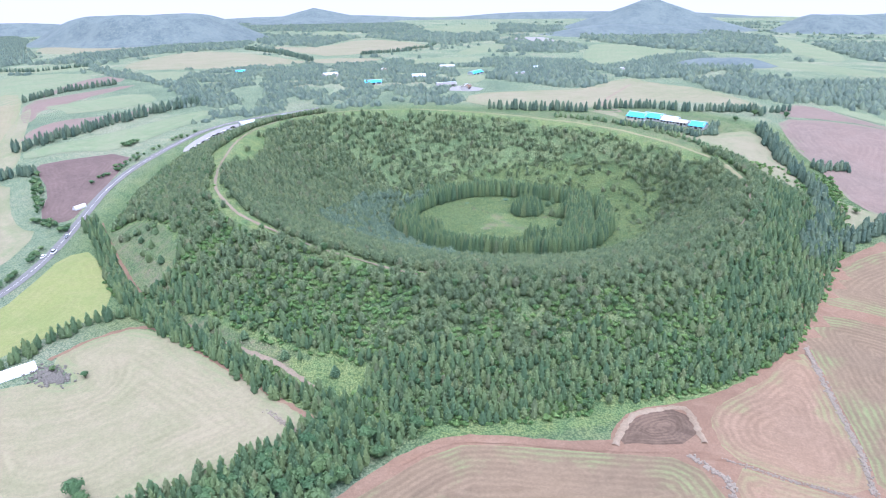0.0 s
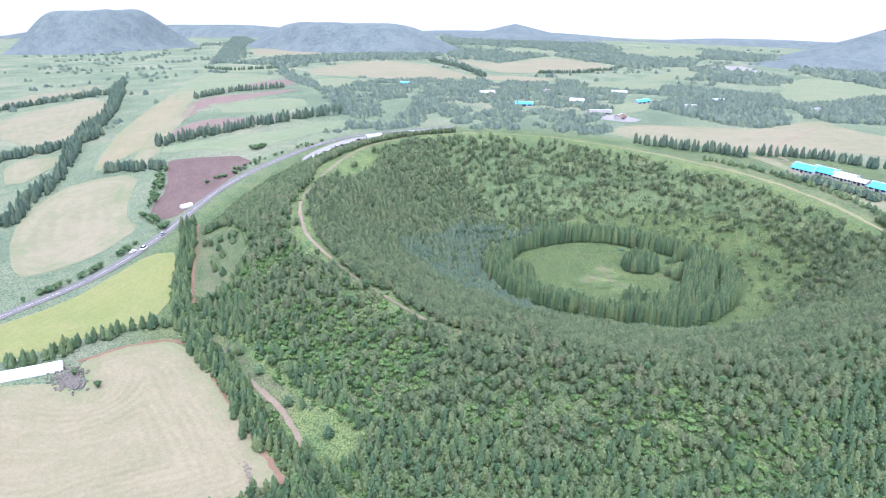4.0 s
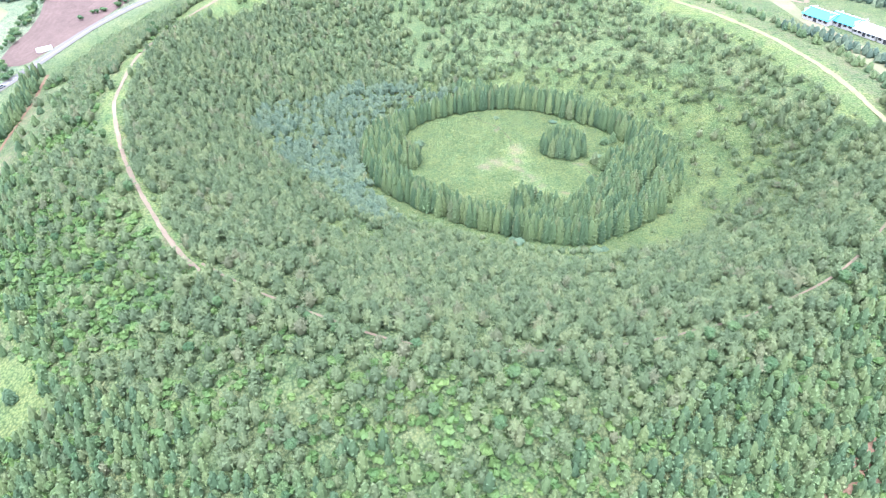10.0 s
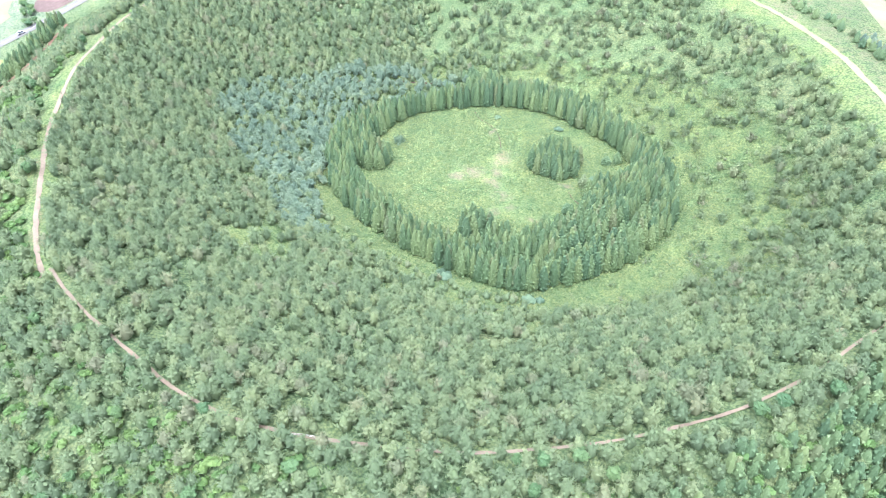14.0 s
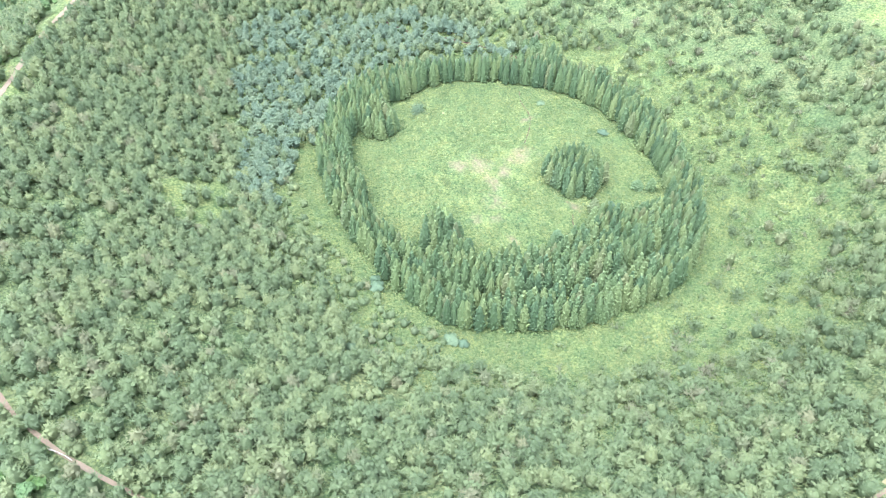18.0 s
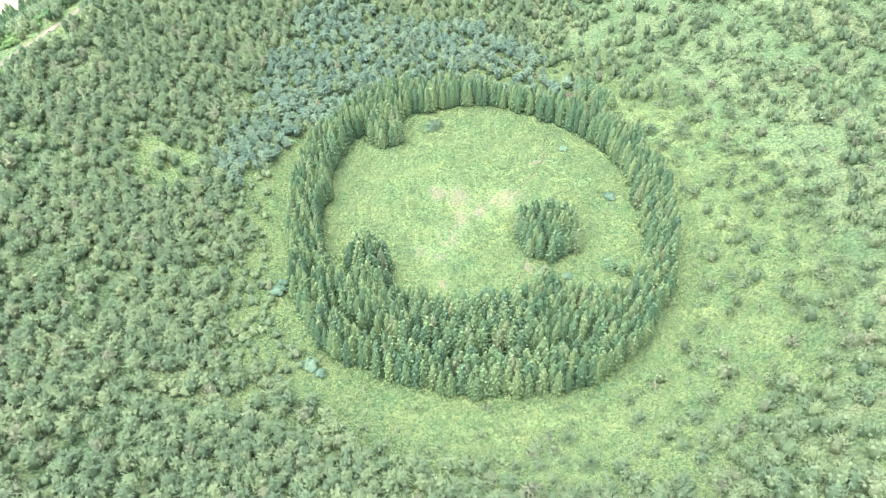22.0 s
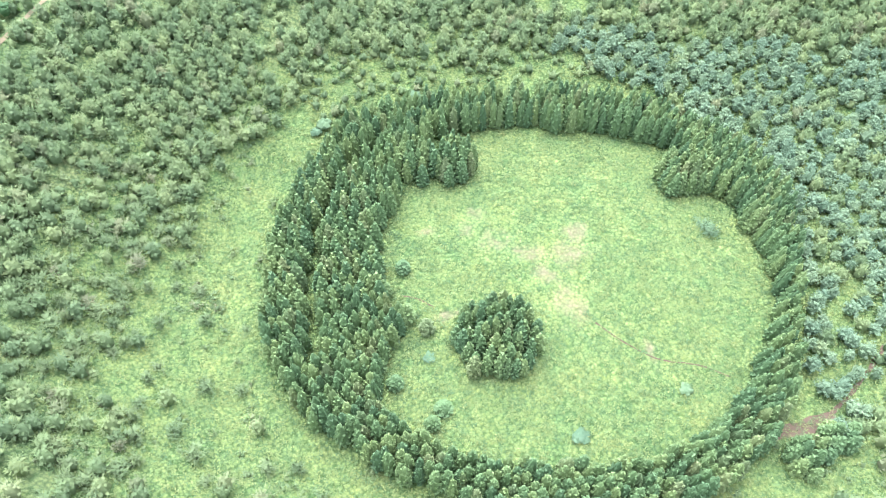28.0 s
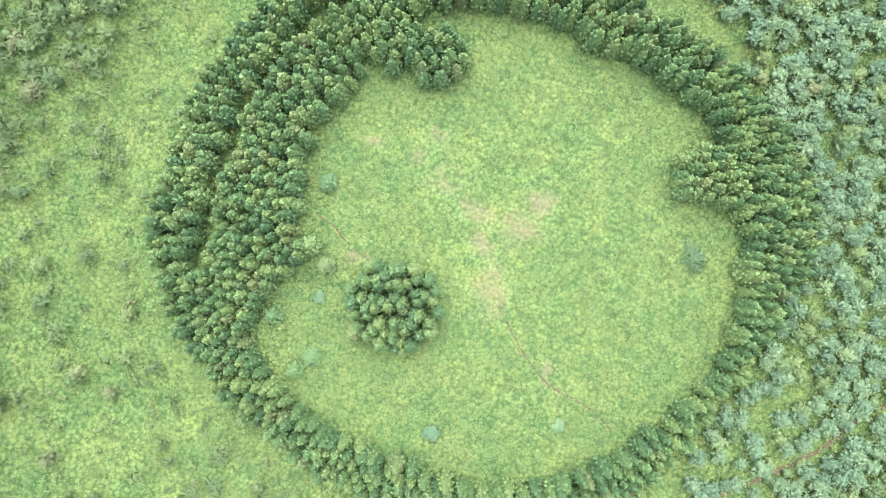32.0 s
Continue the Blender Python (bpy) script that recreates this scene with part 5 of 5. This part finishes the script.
wood(20, 1.6, [(-563, 2432), (-314, 2115), (-184, 2099), (-24, 2142), (196, 2045), (170, 1777), (19, 1693), (-184, 2099), (-246, 1647), (-424, 1885)])
wood(26, 1.8, [(-954, 3779), (-482, 3273), (-140, 3387), (-44, 2959), (-26, 2330), (-212, 2429), (-393, 2662), (-621, 2602)])
wood(18, 1.5, [(170, 1777), (306, 1621), (330, 1503), (269, 1365), (159, 1426)])
wood(18, 1.5, [(779, 1509), (993, 1570), (681, 1068), (671, 1121), (728, 1289)])
wood(24, 1.8, [(292, 3059), (511, 2520), (407, 2171), (227, 2201)])
wood(12, 1.2, [(-2208, 3887), (-1451, 2722), (-918, 1684), (-856, 1483)])
wood(12, 1.1, [(-992, 1724), (-928, 1752), (-768, 1423), (-773, 1336)])
# scattered trees and scrub over the rest of the plain
q = g3.uniform((-1500, 560), (1700, 3200), (26000, 2))
cover = 0.55 * clumps(q[:, 0], q[:, 1], 330, 31) + 0.45 * clumps(q[:, 0], q[:, 1], 110, 32)
ok = (cover > 0.62) & (np.hypot(q[:, 0] - CX, q[:, 1] - CY) > 250) & ~((q[:, 0] > 100) & (q[:, 0] < 260) & (q[:, 1] < 640)) & (from_line(q[:, 0], q[:, 1], ROAD) > 12)
for land in LAND:
    ok &= ~inside(q[:, 0], q[:, 1], land)
q = q[ok][:3400]
fr = rows_of(q, g3, (0.7, 1.3), (0.7, 1.2), 6)
fr[:, 3] *= 1 + q[:, 1] / 1500
fr[:, 4] *= 0.8 + q[:, 1] / 4000
woods.append(fr)
forest("plain_woods", FAR_TREES, np.concatenate(woods), FARWOOD, "dark woods and scrub scattered over the plain", "trees", soft=True)


# ---- buildings, vehicles, walls, fence ----
def box(bm, x0, x1, y0, y1, z0, z1):
    v = [bm.verts.new(c) for c in ((x0, y0, z0), (x1, y0, z0), (x1, y1, z0), (x0, y1, z0), (x0, y0, z1), (x1, y0, z1), (x1, y1, z1), (x0, y1, z1))]
    for f in ((0, 3, 2, 1), (4, 5, 6, 7), (0, 1, 5, 4), (1, 2, 6, 5), (2, 3, 7, 6), (3, 0, 4, 7)):
        bm.faces.new([v[i] for i in f])


def boxes(*rows):
    bm = bmesh.new()
    for r in rows:
        box(bm, *r)
    return bm


def gable_roof(lx, ly, z0, rise, over=0.6, thick=0.18):
    """A pitched roof with thickness; its ridge runs along x."""
    bm = bmesh.new()
    hx, hy = lx / 2 + over, ly / 2 + over
    drop = rise * over / (ly / 2)
    prof = [(-hy, z0 - drop), (0, z0 + rise), (hy, z0 - drop), (hy, z0 - drop - thick), (0, z0 + rise - thick), (-hy, z0 - drop - thick)]
    a = [bm.verts.new((-hx, y, z)) for y, z in prof]
    b = [bm.verts.new((hx, y, z)) for y, z in prof]
    for i in range(6):
        bm.faces.new((a[i], a[(i + 1) % 6], b[(i + 1) % 6], b[i]))
    bm.faces.new((a[0], a[5], a[4], a[1])), bm.faces.new((a[1], a[4], a[3], a[2]))
    bm.faces.new((b[1], b[4], b[5], b[0])), bm.faces.new((b[2], b[3], b[4], b[1]))
    bmesh.ops.recalc_face_normals(bm, faces=bm.faces[:])
    return bm


def shed(x, y, turn, lx, ly, h, rise, roof_mat, label, name="shed", bays=5):
    root = tagged(new(name), label, "building")
    root.matrix_basis = pose(x, y, float(height(x, y)) - 0.3, 0, 0, turn)
    walls = bmesh.new()
    t = 0.25
    box(walls, -lx / 2, lx / 2, -ly / 2, -ly / 2 + t, 0, h), box(walls, -lx / 2, lx / 2, ly / 2 - t, ly / 2, 0, h)
    box(walls, -lx / 2, -lx / 2 + t, -ly / 2 + t, ly / 2 - t, 0, h + rise * 0.85), box(walls, lx / 2 - t, lx / 2, -ly / 2 + t, ly / 2 - t, 0, h + rise * 0.85)
    part("wall", walls, WALL, root)
    part("roof", gable_roof(lx, ly, h, rise), roof_mat, root, "sheet metal roof")
    part("ridge_cap", boxes((-lx / 2 - 0.6, lx / 2 + 0.6, -0.35, 0.35, h + rise - 0.05, h + rise + 0.22)), PALE_ROOF, root)
    for k in range(bays):
        cx = -lx / 2 + (k + 0.5) * lx / bays
        w = lx / bays * 0.3
        for sgn in (-1, 1):
            yy = sgn * (ly / 2 + 0.03)
            part("door" if k == bays // 2 else "window", boxes((cx - w, cx + w, yy - 0.05, yy + 0.05, 0.3 if k == bays // 2 else h * 0.4, h * 0.85)), DARK, root)
    return root


shed(166, 556, -42, 15, 10, 2.9, 2.4, BLUE_ROOF, "cattle shed with a bright blue metal roof")
shed(177, 551, -42, 14, 10, 2.9, 2.4, BLUE_ROOF, "blue-roofed cattle shed standing beside another")
shed(187, 542, -42, 12, 10, 2.8, 2.2, PALE_ROOF, "farm shed with a pale weathered roof")
shed(203, 526, -42, 11, 9, 2.9, 2.4, BLUE_ROOF, "square blue-roofed barn among trees", bays=3)
shed(194, 534, -42, 8, 6, 3.0, 1.2, WALL, "low white-walled outbuilding beside blue-roofed sheds", bays=3)
shed(392, 528, 30, 22, 10, 4, 2.2, PALE_ROOF, "white farm shed on bare soil")
shed(400, 545, 30, 14, 8, 3.5, 2, BLUE_ROOF, "small blue-roofed shed on bare soil", bays=3)
for k, (x, y, t) in enumerate([(-150, 590, 40), (-120, 615, 35), (-60, 800, 10), (20, 770, 15), (40, 750, 70), (-10, 860, 0), (-120, 900, 30), (60, 900, 50), (110, 860, 10), (-60, 980, 80), (150, 1000, 20), (30, 1090, 0), (-250, 980, 15), (240, 900, 45)]):
    shed(x, y, t, 12 + k % 4 * 3, 7 + k % 3, 3.2, 1.8, (PALE_ROOF, WALL, BLUE_ROOF, CONCRETE, RED_SOIL)[k % 5], ("small low farmhouse among scrub", "pale-roofed outbuilding among trees")[k % 2], "farmhouse", 3)


def greenhouse(x, y, turn, length, width, h):
    root = tagged(new("greenhouse"), "white plastic-film greenhouse at a field edge", "greenhouse")
    root.matrix_basis = pose(x, y, float(height(x, y)), 0, 0, turn)
    def arch(x0, x1, r, thick):
        bm = bmesh.new()
        n = 12
        rows = []
        for xx in (x0, x1):
            for rr in (r, r - thick):
                rows.append([bm.verts.new((xx, rr * math.cos(math.pi * k / n) * width / 2, rr * math.sin(math.pi * k / n) * h)) for k in range(n + 1)])
        for k in range(n):
            for p, q in ((0, 2), (3, 1), (1, 0), (2, 3)):
                bm.faces.new((rows[p][k], rows[p][k + 1], rows[q][k + 1], rows[q][k]))
        return bm
    part("film", arch(-length / 2, length / 2, 1.0, 0.02), FILM, root, "milky plastic film")
    for k in range(9):
        xx = -length / 2 + k * length / 8
        part("hoop", arch(xx - 0.06, xx + 0.06, 1.012, 0.03), CONCRETE, root)
    for sgn in (-1, 1):
        bm = bmesh.new()
        n = 12
        c = [bm.verts.new((sgn * length / 2 * 0.999, math.cos(math.pi * k / n) * width / 2 * 0.98, math.sin(math.pi * k / n) * h * 0.98)) for k in range(n + 1)]
        bm.faces.new(c)
        part("end_wall", bm, FILM, root)


greenhouse(-172, 248, 40, 24, 6, 3.2)
greenhouse(-222, 433, 62, 8, 3.2, 2.4)


def car(x, y, turn, colour, label, van=False):
    root = tagged(new("van" if van else "car"), label, "vehicle")
    root.matrix_basis = pose(x, y, float(height(x, y)) + 0.3, 0, 0, turn)
    bm = boxes((-2.2, 2.2, -0.9, 0.9, 0.35, 1.0 if not van else 1.3))
    bmesh.ops.bevel(bm, geom=bm.edges[:], offset=0.14, segments=2, affect="EDGES")
    part("body", bm, colour, root)
    bm = bmesh.new()
    box(bm, -1.5 if not van else -2.1, 1.0 if not van else 1.5, -0.8, 0.8, 0.95, 1.5 if not van else 2.2)
    for v in bm.verts:
        if v.co.z > 1.3:
            v.co.x *= 0.75
            v.co.y *= 0.85
    cabin = part("cabin", bm, GLASS, root, "dark glazed cabin")
    part("roof_panel", boxes((-1.05, 0.7, -0.66, 0.66, 1.5 if not van else 2.2, 1.56 if not van else 2.26)), colour, cabin)
    for sx in (-1.35, 1.35):
        for sy in (-0.85, 0.85):
            bm = bmesh.new()
            bmesh.ops.create_cone(bm, cap_ends=True, segments=14, radius1=0.33, radius2=0.33, depth=0.22, matrix=Matrix.Translation((sx, sy, 0.33)) @ Matrix.Rotation(math.pi / 2, 4, "X"))
            part("wheel", bm, RUBBER, root)


SILVER_PAINT = plain_material("silver_car_paint", (0.5, 0.52, 0.54), 0.3, 0.5, 0.5, 0.05)
car(-211.5, 374, 92, PAINT, "white van driving lane on the country road", True)
car(-215, 369, 92, PAINT, "small white car on the country road")
car(-213, 394, 90, SILVER_PAINT, "silver car on the country road")
for k in range(9):
    car(-177 + 2.1 * k, 530 + 6.6 * k, 160, (PAINT, SILVER_PAINT, DARK)[k % 3], ("white parked car", "silver parked car", "dark parked car")[k % 3] + " in the roadside car park", k == 4)


def rubble(name, line, width, gap, size, label, seed, mat=ROCK):
    """Loose stones heaped along a line."""
    g = np.random.default_rng(seed)
    pts = np.array(line, float)
    d = np.r_[0, np.cumsum(np.hypot(*np.diff(pts, axis=0).T))]
    n = int(d[-1] / gap)
    s = g.uniform(0, d[-1], n)
    q = np.stack([np.interp(s, d, pts[:, 0]), np.interp(s, d, pts[:, 1])], 1) + g.normal(size=(n, 2)) * width
    shapes = []
    for k in range(5):
        bm = bmesh.new()
        bmesh.ops.create_icosphere(bm, subdivisions=1, radius=1)
        h2 = np.random.default_rng(seed * 7 + k)
        v = np.array([w.co[:] for w in bm.verts]) * h2.uniform(0.6, 1.2, (len(bm.verts), 1)) * np.array([1, 0.8, 0.65])
        shapes.append((v, np.array([[w.index for w in f.verts] for f in bm.faces]), unit(v)))
        bm.free()
    rr = rows_of(q, g, (size * 0.5, size * 1.3), (size * 0.6, size * 1.2), 5)
    rr[:, 4] = rr[:, 3]
    rr[:, 2] += 0.35 * size
    forest(name, shapes, rr, mat, label, "stones", seed)


STONE = plain_material("field_stone", (0.190, 0.165, 0.125), 0.95, 0.15, 0, 0.5, 0.7)
rubble("stone_wall", [(159, 263), (151, 226), (143, 191), (136, 171)], 0.55, 0.09, 0.5, "low dry-stone field wall of pinkish rubble", 3, STONE)
rubble("stone_wall", [(95, 189), (113, 178), (133, 169)], 0.4, 0.12, 0.4, "low line of cleared stones along a field edge", 4, STONE)
rubble("stone_wall", [(85, 190), (93, 178), (90, 160)], 0.8, 0.14, 0.6, "rough stone heap along a ditch", 5, STONE)
rubble("stone_heap", [(-158, 253), (-152, 247), (-148, 245)], 2.6, 0.03, 0.7, "grey heap of cleared field stones", 6, ROCK)
rubble("stone_wall", [(-62, 222), (-52, 212), (-44, 205)], 0.5, 0.15, 0.5, "broken stone edge below the hedgerow", 8, STONE)

ROPE = plain_material("pale_rope", (0.45, 0.44, 0.40), 0.8, 0.2, 0, 0.2, 3)


def rope_fence(line, label):
    root = tagged(new("rope_fence"), label, "fence")
    pts = np.array(rounded(line, False, 2))
    d = np.r_[0, np.cumsum(np.hypot(*np.diff(pts, axis=0).T))]
    s = np.arange(0, d[-1], 2.0)
    xs, ys = np.interp(s, d, pts[:, 0]), np.interp(s, d, pts[:, 1])
    zs = height(xs, ys)
    root.location = (xs[0], ys[0], zs[0])
    for i in range(len(s)):
        bm = bmesh.new()
        bmesh.ops.create_cone(bm, cap_ends=True, segments=8, radius1=0.08, radius2=0.07, depth=1.15, matrix=Matrix.Translation((xs[i] - xs[0], ys[i] - ys[0], zs[i] - zs[0] + 0.5)))
        part("post", bm, WOOD, root)
        if i:
            a, b = Vector((xs[i - 1] - xs[0], ys[i - 1] - ys[0], zs[i - 1] - zs[0])), Vector((xs[i] - xs[0], ys[i] - ys[0], zs[i] - zs[0]))
            for up in (0.55, 0.98):
                bm = bmesh.new()
                m = look(a.lerp(b, 0.5) + Vector((0, 0, up)), b + Vector((0, 0, up)))
                bmesh.ops.create_cone(bm, cap_ends=True, segments=6, radius1=0.045, radius2=0.045, depth=(b - a).length, matrix=m)
                part("rope", bm, ROPE, root)


rope_fence([(83.5, 281), (86, 282.8), (88, 283.6), (90.5, 284.6)], "wooden posts with two pale ropes beside the rim footpath")

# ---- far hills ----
# distance haze is put into the colour: wooded green turned dull blue-grey
HILL = field_material("hazed_hill_wood", (0.070, 0.094, 0.094), (0.098, 0.124, 0.118), (0.140, 0.164, 0.140))


def hill(x, y, rx, ry, h, flat_top, seed, label, turn=0.0):
    g = np.random.default_rng(seed)
    n, m = 48, 18
    verts, faces = [], []
    ph = g.uniform(0, 6, 6)
    for k in range(m + 1):
        q = k / m
        for i in range(n):
            t = 2 * math.pi * i / n
            wob = 1 + 0.10 * math.sin(2 * t + ph[0]) + 0.07 * math.sin(3 * t + ph[1]) + 0.04 * math.sin(7 * t + ph[2])
            lx, ly = rx * q * wob * math.cos(t), ry * q * wob * math.sin(t)
            px = x + lx * math.cos(turn) - ly * math.sin(turn)
            py = y + lx * math.sin(turn) + ly * math.cos(turn)
            up = min(1.0, (1 - q) / (1 - flat_top)) if flat_top else 1 - q
            rise = h * (ease(up) if flat_top else up ** 1.25) * (1 + 0.06 * q * math.sin(5 * t + 9 * q + ph[3]))
            verts.append((px, py, float(plain(px, py)) + rise - 4))
    for k in range(m):
        for i in range(n):
            faces.append((k * n + i, (k + 1) * n + i, (k + 1) * n + (i + 1) % n, k * n + (i + 1) % n))
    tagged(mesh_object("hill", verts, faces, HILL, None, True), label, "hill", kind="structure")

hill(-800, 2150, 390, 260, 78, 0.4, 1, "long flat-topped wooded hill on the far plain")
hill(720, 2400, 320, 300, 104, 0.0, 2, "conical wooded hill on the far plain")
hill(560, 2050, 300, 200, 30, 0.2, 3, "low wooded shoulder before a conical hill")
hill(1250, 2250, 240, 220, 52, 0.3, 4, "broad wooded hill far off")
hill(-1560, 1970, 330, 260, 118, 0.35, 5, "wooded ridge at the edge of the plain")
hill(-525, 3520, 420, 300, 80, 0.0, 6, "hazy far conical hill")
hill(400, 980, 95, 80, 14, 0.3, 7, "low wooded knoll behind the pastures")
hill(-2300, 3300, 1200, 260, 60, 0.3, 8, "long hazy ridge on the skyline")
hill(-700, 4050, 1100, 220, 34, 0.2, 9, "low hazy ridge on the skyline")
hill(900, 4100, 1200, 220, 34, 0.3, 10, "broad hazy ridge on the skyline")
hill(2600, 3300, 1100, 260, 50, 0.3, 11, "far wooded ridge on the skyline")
